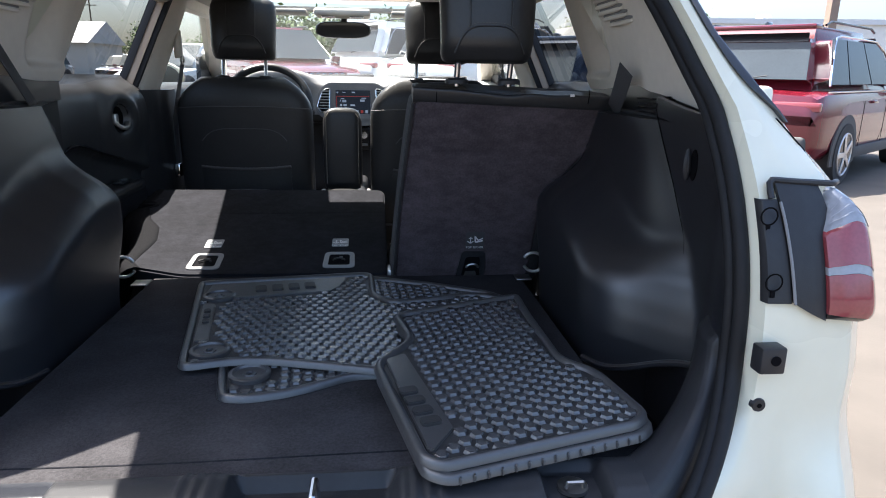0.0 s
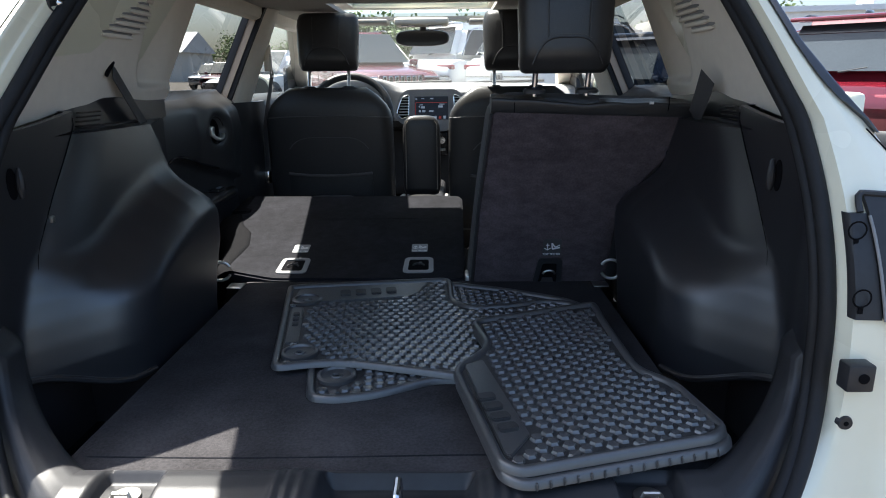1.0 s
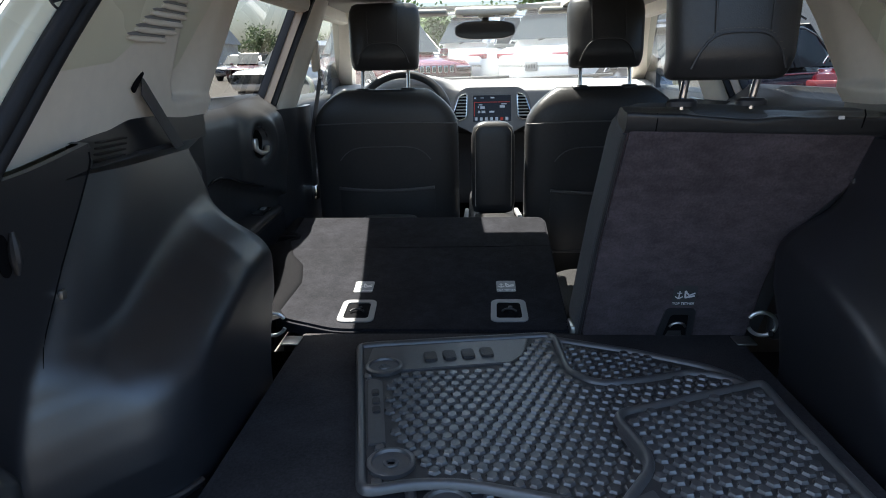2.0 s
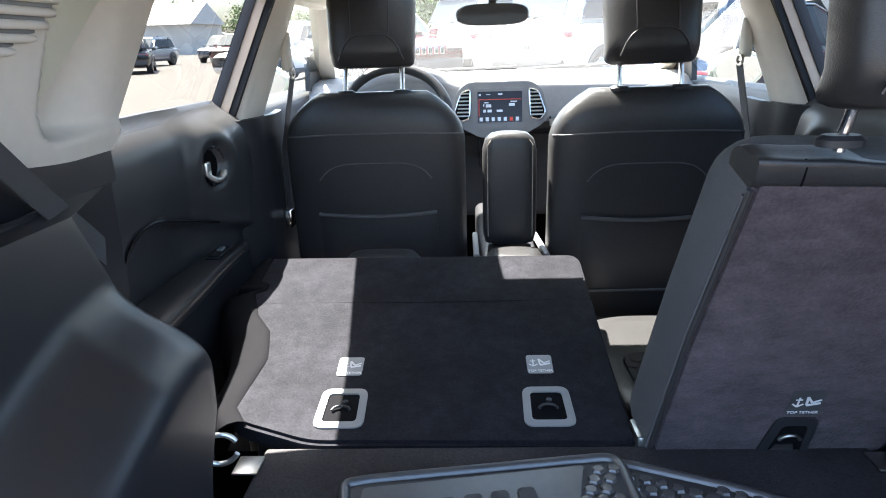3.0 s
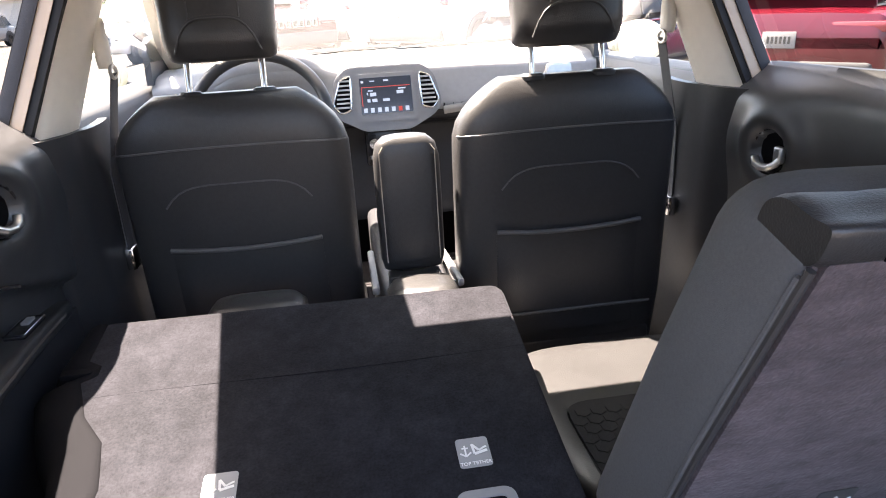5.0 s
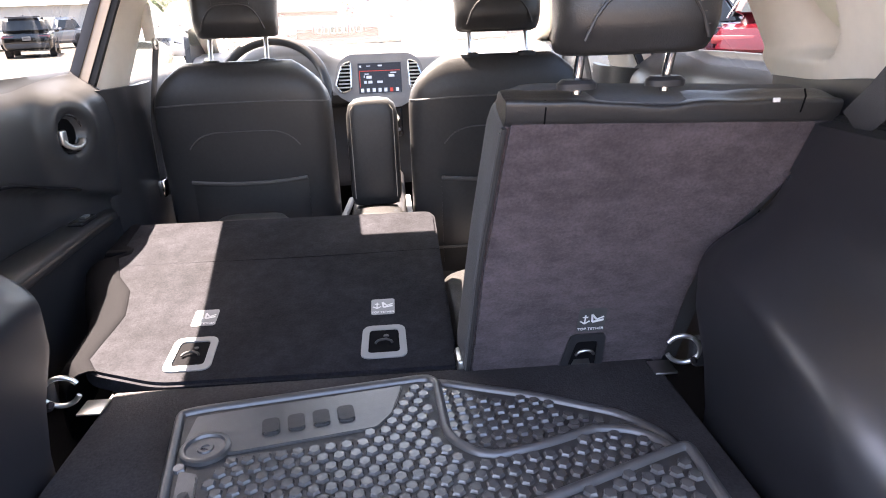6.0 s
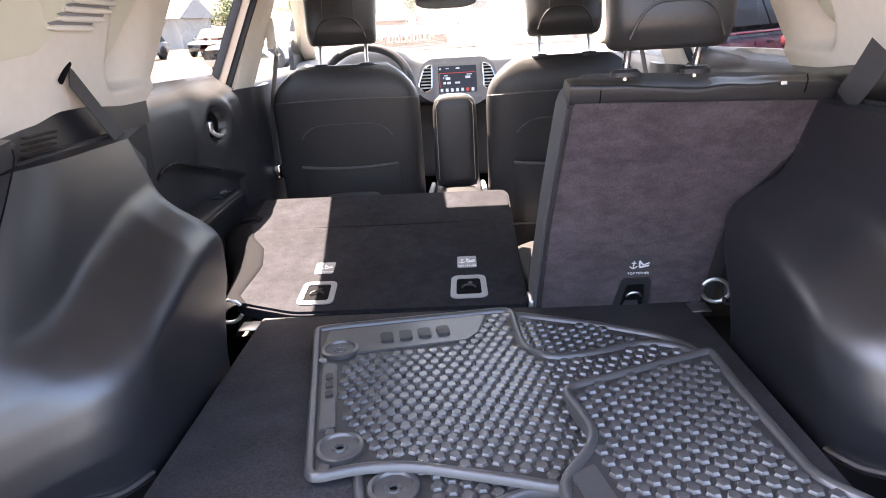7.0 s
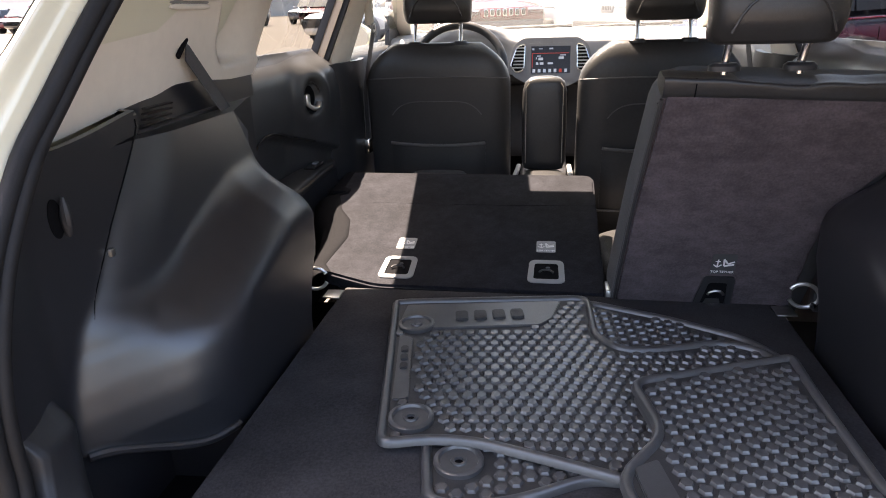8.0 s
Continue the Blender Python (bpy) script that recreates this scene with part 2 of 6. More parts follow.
def loft(rings, caps=True):
    n = len(rings[0])
    verts = [p for r in rings for p in r]
    faces = []
    for i in range(len(rings) - 1):
        for j in range(n):
            k = (j + 1) % n
            faces.append((i * n + j, i * n + k, (i + 1) * n + k, (i + 1) * n + j))
    if caps:
        faces.append(tuple(range(n))[::-1])
        faces.append(tuple((len(rings) - 1) * n + j for j in range(n)))
    return pydata(verts, faces)


def sring(cx, cy, cz, hx, hy, e=4.0, n=28, tilt=0.0):
    """A level superellipse ring; tilt raises its front edge."""
    out = []
    for i in range(n):
        a = 2 * math.pi * i / n
        c, s = math.cos(a), math.sin(a)
        x = hx * math.copysign(abs(c) ** (2 / e), c)
        y = hy * math.copysign(abs(s) ** (2 / e), s)
        out.append(Vector((cx + x, cy + y, cz + tilt * y)))
    return out


def tube(pts, r=0.004, n=8, closed=False, flat=None):
    """A round (or flat: width, thickness) bar along a line of points."""
    pts = [Vector(p) for p in pts]
    rings = []
    up = Vector((0, 0, 1))
    s = None
    for i, p in enumerate(pts):
        a = pts[i - 1] if (i > 0 or closed) else p
        b = pts[(i + 1) % len(pts)] if (i < len(pts) - 1 or closed) else p
        d = (b - a).normalized()
        if s is None:
            s = d.cross(up)
            if s.length < 0.05:
                s = d.cross(Vector((0, 1, 0)))
        else:
            s = s - d * s.dot(d)
        s.normalize()
        t = s.cross(d)
        rr = r[i] if isinstance(r, (list, tuple)) else r
        ring = []
        for k in range(n):
            ang = 2 * math.pi * (k + 0.5) / n
            if flat:
                ring.append(p + s * math.copysign(abs(math.cos(ang)) ** 0.4, math.cos(ang)) * flat[0] + t * math.sin(ang) * flat[1])
            else:
                ring.append(p + s * math.cos(ang) * rr + t * math.sin(ang) * rr)
        rings.append(ring)
    if closed:
        rings.append(rings[0])
        bm = loft(rings, caps=False)
        bmesh.ops.remove_doubles(bm, verts=bm.verts, dist=1e-6)
        return bm
    return loft(rings)


def band(pts, normal, w, th):
    """A strap along points, lying square to normal, w wide and th thick."""
    pts = [Vector(p) for p in pts]
    nrm = Vector(normal).normalized()
    rings = []
    for i, p in enumerate(pts):
        d = (pts[min(i + 1, len(pts) - 1)] - pts[max(i - 1, 0)]).normalized()
        s = d.cross(nrm).normalized() * w / 2
        o = nrm * th / 2
        rings.append([p - s - o, p + s - o, p + s + o, p - s + o])
    return loft(rings)


def round_poly(pts, r, seg=5):
    """A closed outline with its corners rounded; r is one radius or one each."""
    out = []
    n = len(pts)
    for i in range(n):
        p, a, b = Vector(pts[i]), Vector(pts[i - 1]), Vector(pts[(i + 1) % n])
        rad = r[i] if isinstance(r, (list, tuple)) else r
        da, db = (a - p), (b - p)
        k = min(rad, da.length * 0.45, db.length * 0.45)
        s, e = p + da.normalized() * k, p + db.normalized() * k
        for j in range(seg + 1):
            t = j / seg
            out.append(s * (1 - t) ** 2 + p * 2 * t * (1 - t) + e * t * t)
    return out


def prism(outline, z0, z1, bevel=0.0):
    """A level plate from a 2D outline."""
    bm = bmesh.new()
    vs = [bm.verts.new((p[0], p[1], z0)) for p in outline]
    f = bm.faces.new(vs)
    r = bmesh.ops.extrude_face_region(bm, geom=[f])
    bmesh.ops.translate(bm, vec=(0, 0, z1 - z0), verts=[v for v in r["geom"] if isinstance(v, bmesh.types.BMVert)])
    if bevel:
        top = [e for e in bm.edges if all(abs(v.co.z - z1) < 1e-6 for v in e.verts)]
        bmesh.ops.bevel(bm, geom=top, offset=bevel, segments=2, affect="EDGES")
    return bm


def inset_outline(pts, d):
    n = len(pts)
    area = sum(pts[i].x * pts[(i + 1) % n].y - pts[(i + 1) % n].x * pts[i].y for i in range(n))
    sg = 1 if area > 0 else -1
    out = []
    for i in range(n):
        a, b = pts[i - 1], pts[(i + 1) % n]
        t = (b - a).normalized()
        out.append(pts[i] + Vector((-t.y, t.x)) * d * sg)
    return out


def inside(p, poly):
    x, y = p[0], p[1]
    hit = False
    for i in range(len(poly)):
        a, b = poly[i], poly[i - 1]
        if (a[1] > y) != (b[1] > y) and x < (b[0] - a[0]) * (y - a[1]) / (b[1] - a[1]) + a[0]:
            hit = not hit
    return hit


def lerp_table(tab, x):
    if x <= tab[0][0]:
        return tab[0][1]
    for (a, va), (b, vb) in zip(tab, tab[1:]):
        if x <= b:
            t = (x - a) / (b - a)
            return va + (vb - va) * t
    return tab[-1][1]


def sstep(a, b, x):
    t = min(1, max(0, (x - a) / (b - a)))
    return t * t * (3 - 2 * t)


def span(a, b, n):
    return [a + (b - a) * i / (n - 1) for i in range(n)]


def cyl(a, b, r, n=16, r2=None):
    a, b = Vector(a), Vector(b)
    d = (b - a).normalized()
    s = d.cross(Vector((0, 0, 1)) if abs(d.z) < 0.9 else Vector((1, 0, 0))).normalized()
    t = s.cross(d)
    r2 = r if r2 is None else r2
    return loft([[p + (s * math.cos(2 * math.pi * k / n) + t * math.sin(2 * math.pi * k / n)) * q for k in range(n)] for p, q in ((a, r), (b, r2))])


def text_mesh(s, size, m, depth=0.0006):
    cu = bpy.data.curves.new("text", "FONT")
    cu.body, cu.size, cu.extrude, cu.align_x, cu.align_y = s, size, depth, "CENTER", "CENTER"
    ob = bpy.data.objects.new("text", cu)
    scene.collection.objects.link(ob)
    bpy.context.view_layer.update()
    me = bpy.data.meshes.new_from_object(ob.evaluated_get(bpy.context.evaluated_depsgraph_get()))
    bm = bmesh.new()
    bm.from_mesh(me)
    bpy.data.objects.remove(ob)
    bpy.data.curves.remove(cu)
    bpy.data.meshes.remove(me)
    bmesh.ops.transform(bm, matrix=m, verts=bm.verts)
    return bm


# ---- the car's shell: floor, side trim, pillars, roof ----
FLOOR_Z = 0.745
SEAL_Y = [(0.60, 0.245), (0.80, 0.238), (0.92, 0.235), (1.00, 0.247), (1.07, 0.273), (1.15, 0.316), (1.23, 0.388), (1.31, 0.443), (1.37, 0.49), (1.56, 0.66)]


FRONT_END = [(0.55, 0.895), (0.76, 0.90), (0.83, 0.92), (0.90, 0.965), (1.0, 0.970), (1.10, 0.945), (1.187, 0.910), (1.1885, 1.085), (1.30, 1.085)]


def seal_y(z):
    return sum(lerp_table(SEAL_Y, z + d) for d in (-0.05, -0.025, 0.0, 0.025, 0.05)) / 5


CREST = [(0.40, 0.885), (0.50, 0.892), (0.56, 0.910), (0.65, 0.948), (0.75, 0.980), (0.82, 0.998), (0.90, 1.004), (1.0, 0.985)]
SEAM_Y = [(0.60, 0.368), (0.76, 0.366), (0.80, 0.364), (0.84, 0.365), (0.88, 0.372), (0.92, 0.386), (0.95, 0.405), (1.01, 0.447), (1.08, 0.500), (1.15, 0.560), (1.20, 0.600)]


def soft_min(a, b, k):
    h = max(k - abs(a - b), 0.0) / k
    return min(a, b) - h * h * k * 0.25


def under_z(y):
    """Lower edge of the wheel housing's rear face; in front of it the housing reaches the floor."""
    return 0.796 - 0.062 * sstep(0.345, 0.50, y) if y < 0.534 else 0.0


def lower_trim_x(y, z):
    """Inner face of the side panel: a flat wall and the faceted wheel housing."""
    wall = 0.632 - 0.03 * sstep(0.36, 0.24, y)
    seam = lerp_table(SEAM_Y, z)
    if z > 1.188 and y > seam + 0.012:
        return 0.662
    if z < under_z(y):
        return wall
    zc = lerp_table(CREST, y)
    lean = 0.86 * (y - seam)
    rear = 0.86 * (y - lerp_table(SEAM_Y, min(z, 0.93)) - 0.16 * max(0.0, min(z, 0.95) - 0.80))
    top = 0.132 - (z - zc) / 0.62
    upper = 0.036 - 0.022 * (z - zc - 0.06) / (1.20 - zc - 0.06)
    d = soft_min(0.136, rear, 0.050)
    d = soft_min(d, soft_min(max(top, -0.2), 0.22, 0.05), 0.055) if top < 0.30 else d
    up = soft_min(lean * 0.6, max(upper, 0.0), 0.04)
    d = -soft_min(-d, -up, 0.05)
    d = soft_min(d, lean + 0.030, 0.02)
    return wall - max(0.0, d)


def side_x(side, x):
    return x + 0.006 if side > 0 else -(x - 0.018)


def window_y(z):
    return 1.092 + (z - 1.235) * 0.42


def beige_x(y, z):
    x = 0.664 - (z - 1.22) * 0.30
    x -= 0.035 * sstep(0.10, 0.0, y - seal_y(z))
    # recessed surround of the quarter window
    u, v, r = y - 0.895 - 0.10 * (z - 1.25), z - 1.262, 0.06
    e = r - math.hypot(r - u, r - v) if u < r and v < r else min(u, v)
    return x + 0.050 * sstep(0.0, 0.020, e) * (1 - 0.8 * sstep(0.05, 0.19, u))


def beige_low(y):
    """Lower edge of the light pillar trim."""
    return 1.236 + 0.012 * sstep(0.70, 0.78, y) * sstep(1.0, 0.82, y) - 0.036 * sstep(0.74, 0.40, y)


zs_low = sorted(span(0.56, 1.255, 80) + span(0.7305, 0.8005, 21) + [1.185, 1.191])
us = span(0, 1, 84)
for side, nm in ((1, "right"), (-1, "left")):
    trim = thing("cargo_side_trim", (side * 0.6, 0.6, 0.6), "grained black plastic cargo side panel bulging over the wheel well", "trim panel", "cargo side panels")

    def low(u, z, side=side):
        ys = seal_y(z) - 0.006
        ye = lerp_table(FRONT_END, z)
        y = ys + u * (ye - ys)
        z = min(z, beige_low(y) + 0.003)
        out = 0.10 * sstep(0.955, 1.0, u) ** 2 if z < 1.188 else 0.0
        return (side_x(side, lower_trim_x(y, z) + out), y, z)

    part("side_panel", grid(low, us, zs_low, 0.012, (side, 0, 0)), WHEEL_PLASTIC, trim, flat=50)
    seam = [(side_x(side, lower_trim_x(lerp_table(SEAM_Y, z), z) - 0.0005), lerp_table(SEAM_Y, z) + 0.004, z) for z in span(0.97, 1.215, 22)]
    part("panel_joint", tube(seam, 0.0013, 6), DARK, trim)
    # moulded lip under the bulge
    lip = [(side_x(side, lower_trim_x(y, 0.80) - 0.004), y, under_z(min(y, 0.53))) for y in span(0.352, 0.536, 18)]
    part("panel_lip", tube(lip, 0.0065, 8), WHEEL_PLASTIC, trim)
    # louvres of the small air outlet above the ledge
    for k in range(4):
        z = 1.196 + 0.0085 * k
        part("vent_slat", box((side_x(side, 0.652), 0.690 + 0.004 * k, z), (0.012, 0.075, 0.003), 0.001, 1), PIANO, trim)
    part("panel_ledge", tube([(side_x(side, 0.650), y, 1.190 - 0.006 * sstep(0.75, 0.55, y)) for y in span(0.625, 0.93, 10)], 0.006, 8), PLASTIC, trim)
    # recessed pull and push clip
    cy = 0.435 if side > 0 else 0.405
    rec = [Vector((side_x(side, lower_trim_x(cy, 1.11) - 0.0015), cy + 0.012 * math.cos(a), 1.120 + 0.026 * math.sin(a))) for a in span(0, 2 * math.pi, 25)[:-1]]
    part("pull_recess", loft([rec, [p + Vector((side * 0.006, 0, 0)) for p in rec]]), DARK, trim)
    part("pull_lip", tube([(side_x(side, lower_trim_x(cy, 1.1) - 0.007), cy + 0.010 + 0.004 * math.sin(8 * (z - 1.09)), z) for z in span(1.094, 1.146, 7)], [0.003, 0.006, 0.0075, 0.0075, 0.007, 0.005, 0.003], 10), PLASTIC, trim)
    if side < 0:
        part("push_clip", box((side_x(side, lower_trim_x(0.486, 1.045) - 0.002), 0.486, 1.045), (0.007, 0.011, 0.013), 0.003, 2), STEEL, trim, "small bright clip")

    part("quarter_lining", grid(lambda y, z, s=side: (side_x(s, 0.675 - 0.01 * (z - 0.9)), y, z), span(0.84, 1.088, 6), span(0.60, 1.225, 6), 0.01, (side, 0, 0)), PLASTIC, trim)

    # cream pillar trim above
    pt = thing("pillar_trim_rear", (side * 0.6, 0.8, 1.22), "light beige moulded plastic pillar trim with louvred outlet", "pillar trim", "rear pillar trims")

    def up(u, z, side=side):
        ys = seal_y(z) - 0.004
        ye = window_y(z)
        y = ys + u * (ye - ys)
        lower = beige_low(y) if z < 1.2205 else z
        return (side_x(side, beige_x(y, lower)), y, lower)

    part("trim_panel", grid(up, span(0, 1, 110), sorted([1.22] + span(1.250, 1.56, 58)), 0.012, (side, 0, 0)), BEIGE, pt, flat=60)
    for k in range(7):
        z = 1.379 + 0.0135 * k
        yc = 0.793 + 0.027 * k
        ys = span(yc - 0.088 + 0.02 * abs(k - 3) / 3, yc + 0.078 - 0.02 * abs(k - 3) / 3, 9)
        ends = [min(1.0, 0.5 + 0.5 * min(q, 8 - q)) for q in range(9)]
        blade = part("louvre", loft([[Vector((side_x(side, beige_x(y, z) - e * (0.0022 + 0.0042 * math.cos(a))), y, z - 0.0065 + e * 0.0048 * math.sin(a))) for a in span(0, 6.2832, 11)[:-1]] for y, e in zip(ys, ends)]), BEIGE, pt, flat=60)
        # grey strip laid on the trim, painting the shade between two louvres
        part("louvre_gap", loft([[Vector((side_x(side, beige_x(y, z) - 0.0012 * e - 0.0012 * math.cos(a)), y, z + 0.0012 + e * 0.0042 * math.sin(a))) for a in span(0, 6.2832, 11)[:-1]] for y, e in zip(ys, ends)]), GREY_PLASTIC, blade, "grey strip standing for the shade over the louvre")

    # seat belt running down from the pillar trim
    belt = thing("seat_belt", (side * 0.6, 0.7, 1.25), "dark grey woven seat belt hanging over the side panel", "seat belt", "rear seat belts")
    top, low_end = (side_x(side, 0.632), 0.780, 1.302), (side_x(side, 0.640), 0.985, 1.112)
    if side > 0:
        top, low_end = (side_x(side, 0.612), 0.725, 1.279), (side_x(side, 0.632), 0.838, 1.19)
    mid = tuple((a + b) / 2 + (0, 0, -0.004)[i] for i, (a, b) in enumerate(zip(top, low_end)))
    part("webbing", band([top, mid, low_end], (-0.6, -0.7, 0.3) if side > 0 else (0.95, 0.10, 0.25), 0.044, 0.002), BELT, belt)
    if side < 0:
        part("belt_slot", box((top[0] + side * 0.004, top[1] - 0.003, top[2] + 0.006), (0.006, 0.050, 0.010), 0.003, 2, Matrix.Rotation(radians(38), 4, "X")), DARK, belt, "dark slot that the belt comes out of")

# luggage floor, its tub and the sill
cargo = box((0.013, 0.615, FLOOR_Z - 0.0125), (0.958, 0.905, 0.025), 0.006, 3)
structure("cargo_floor", cargo, FLOOR_CARPET, "black carpeted load floor board", "cargo floor")
part("hem", tube([(x, 0.208 + 0.004 * math.sin(7 * x), FLOOR_Z - 0.0002) for x in span(-0.44, 0.47, 30)], 0.0018, 6), CARPET, bpy.data.objects["cargo_floor"], "sewn hem line")
structure("floor_tub", grid(lambda u, v: (u, v, 0.62), (-0.75, 0.75), (0.15, 1.24), 0.02, (0, 0, -1)), DARK, "dark pressed floor of the car body", "floor pan")
structure("cabin_floor", box((0, 2.1, 0.36), (1.56, 2.3, 0.02)), FLOOR_CARPET, "black carpeted cabin floor", "floor")

sill = thing("sill_plate", (0, 0.1, 0.7), "black plastic loading sill with ribs and a latch recess", "sill plate")


def sill_profile(s):
    prof = [(-0.1, 0.176, 0.71), (0, 0.172, 0.742), (0.06, 0.165, 0.751), (0.12, 0.156, 0.757), (0.25, 0.138, 0.761), (0.42, 0.113, 0.760), (0.6, 0.090, 0.755), (0.75, 0.074, 0.747), (0.88, 0.064, 0.735), (1.0, 0.058, 0.715)]
    return lerp_table([(p[0], p[1]) for p in prof], s), lerp_table([(p[0], p[2]) for p in prof], s)


def sill_corner(a, s):
    """Rounded corner piece between the upright side trim (a = 0) and the sill."""
    yb, zb = sill_profile(s)
    side = [(-0.1, 0.640, 0.335), (0, 0.615, 0.322), (0.12, 0.606, 0.300), (0.35, 0.600, 0.272), (0.6, 0.598, 0.255), (0.8, 0.601, 0.245), (1.0, 0.612, 0.238)]
    xs = lerp_table([(p[0], p[1]) for p in side], s)
    ys = lerp_table([(p[0], p[2]) for p in side], s)
    return (0.45 + (xs - 0.45) * (math.cos(a) if a > 0 else 1.0) + 0.10 * max(0.0, -a), ys + (yb - ys) * (1 - math.cos(a)) ** 0.85, 0.88 - (0.88 - zb) * math.sin(a))


def sill_pt(x, s):
    # s runs from the carpet edge back over the sill
    y, z = sill_profile(s)
    for xc in (-0.118, 0.172):
        for k in (-1, 0, 1):
            z += 0.004 * math.exp(-((x - xc - 0.017 * k) / 0.005) ** 2)
    rec = sstep(-0.085, -0.062, x) * sstep(0.140, 0.117, x) * sstep(0.04, 0.14, s) * sstep(0.95, 0.75, s)
    z -= 0.032 * rec
    for xl in (-0.338, 0.360):
        z -= 0.022 * sstep(0.046, 0.034, abs(x - xl)) * sstep(0.06, 0.16, s) * sstep(0.72, 0.58, s)
    return (x, y, z)


part("sill_cover", grid(sill_pt, span(-0.417, 0.450, 220), span(-0.1, 1, 34), 0.01, (0, 0, -1)), PLASTIC, sill, flat=50)
for side in (1, -1):
    cn = grid(lambda a, s, sd=side: (sill_corner(a, s)[0] * sd + (0.033 if sd < 0 else 0.0), *sill_corner(a, s)[1:]), span(-0.25, math.pi / 2, 30), span(-0.1, 1, 26), 0.008, (side * 0.6, 0, -0.8))
    part("corner_trim", cn, PLASTIC, sill, flat=60)
striker = tube([(0.030, 0.118, 0.72), (0.030, 0.118, 0.764), (0.030, 0.112, 0.770), (0.030, 0.075, 0.770), (0.030, 0.069, 0.764), (0.030, 0.069, 0.70)], 0.0055, 10)
part("striker", striker, CHROME, sill, "bright steel latch striker")
for xl in (-0.338, 0.360):
    hook = join(cyl((xl, 0.118, 0.738), (xl, 0.118, 0.743), 0.020, 20), tube([(xl - 0.012, 0.108, 0.746), (xl - 0.010, 0.108, 0.753), (xl + 0.010, 0.108, 0.753), (xl + 0.012, 0.108, 0.746)], 0.003, 6))
    part("tie_down", hook, STEEL, sill, "bright metal tie-down in a recess")

# rubber seal round the tailgate opening
SEAL_SIDE = [(z, seal_y(z)) for z in span(1.56, 0.88, 36)]


def opening(off_y, off_x):
    def half(w, sd):
        up = [(sd * (w + off_x - 0.30 * max(0, z - 1.22)), y + off_y, z) for z, y in SEAL_SIDE]
        turn = [(sd * (w + off_x - (0.153 + off_x) * (1 - math.cos(a))), 0.2365 + off_y - 0.19 * (1 - math.cos(a)) ** 0.85, 0.88 - (0.155 + off_x) * math.sin(a)) for a in span(0.08, math.pi / 2, 20)]
        return up + turn
    right, left = half(0.603, 1), half(0.570, -1)
    return right + [(x, right[-1][1], right[-1][2]) for x in span(0.40, -0.37, 8)] + left[::-1]


seal = thing("tailgate_seal", (0, 0.24, 0.7), "black ribbed rubber weatherstrip round the tailgate opening", "weatherstrip")
for k, (oy, ox, r) in enumerate(((-0.014, 0.005, 0.009), (-0.029, 0.013, 0.011))):
    part("seal_bulb", tube(opening(oy, ox), r, 14), SEAL, seal)

# roof, headliner with the sunroof opening, closing panels
SR = (-0.335, 0.262, 1.757, 2.44)  # sunroof: x from, to; y from, to


def frame_bm(x0, x1, y0, y1, z, th, hole):
    a, b, c, d = hole
    pieces = [box(((x0 + a) / 2, (y0 + y1) / 2, z), (a - x0, y1 - y0, th)), box(((b + x1) / 2, (y0 + y1) / 2, z), (x1 - b, y1 - y0, th)),
              box(((a + b) / 2, (y0 + c) / 2, z), (b - a, c - y0, th)), box(((a + b) / 2, (d + y1) / 2, z), (b - a, y1 - d, th))]
    return join(*pieces)


structure("ceiling", frame_bm(-0.60, 0.60, 0.66, 2.50, 1.545, 0.016, SR), HEADLINER, "light woven headliner with a sunroof opening", "headliner")
structure("roof", frame_bm(-0.64, 0.64, 0.60, 2.53, 1.60, 0.02, SR), CREAM, "white painted steel roof", "car roof")
structure("sunroof_glass", box(((SR[0] + SR[1]) / 2, (SR[2] + SR[3]) / 2, 1.602), (SR[1] - SR[0], SR[3] - SR[2], 0.006)), WINDSHIELD, "clear glass sunroof panel", "sunroof").visible_shadow = False

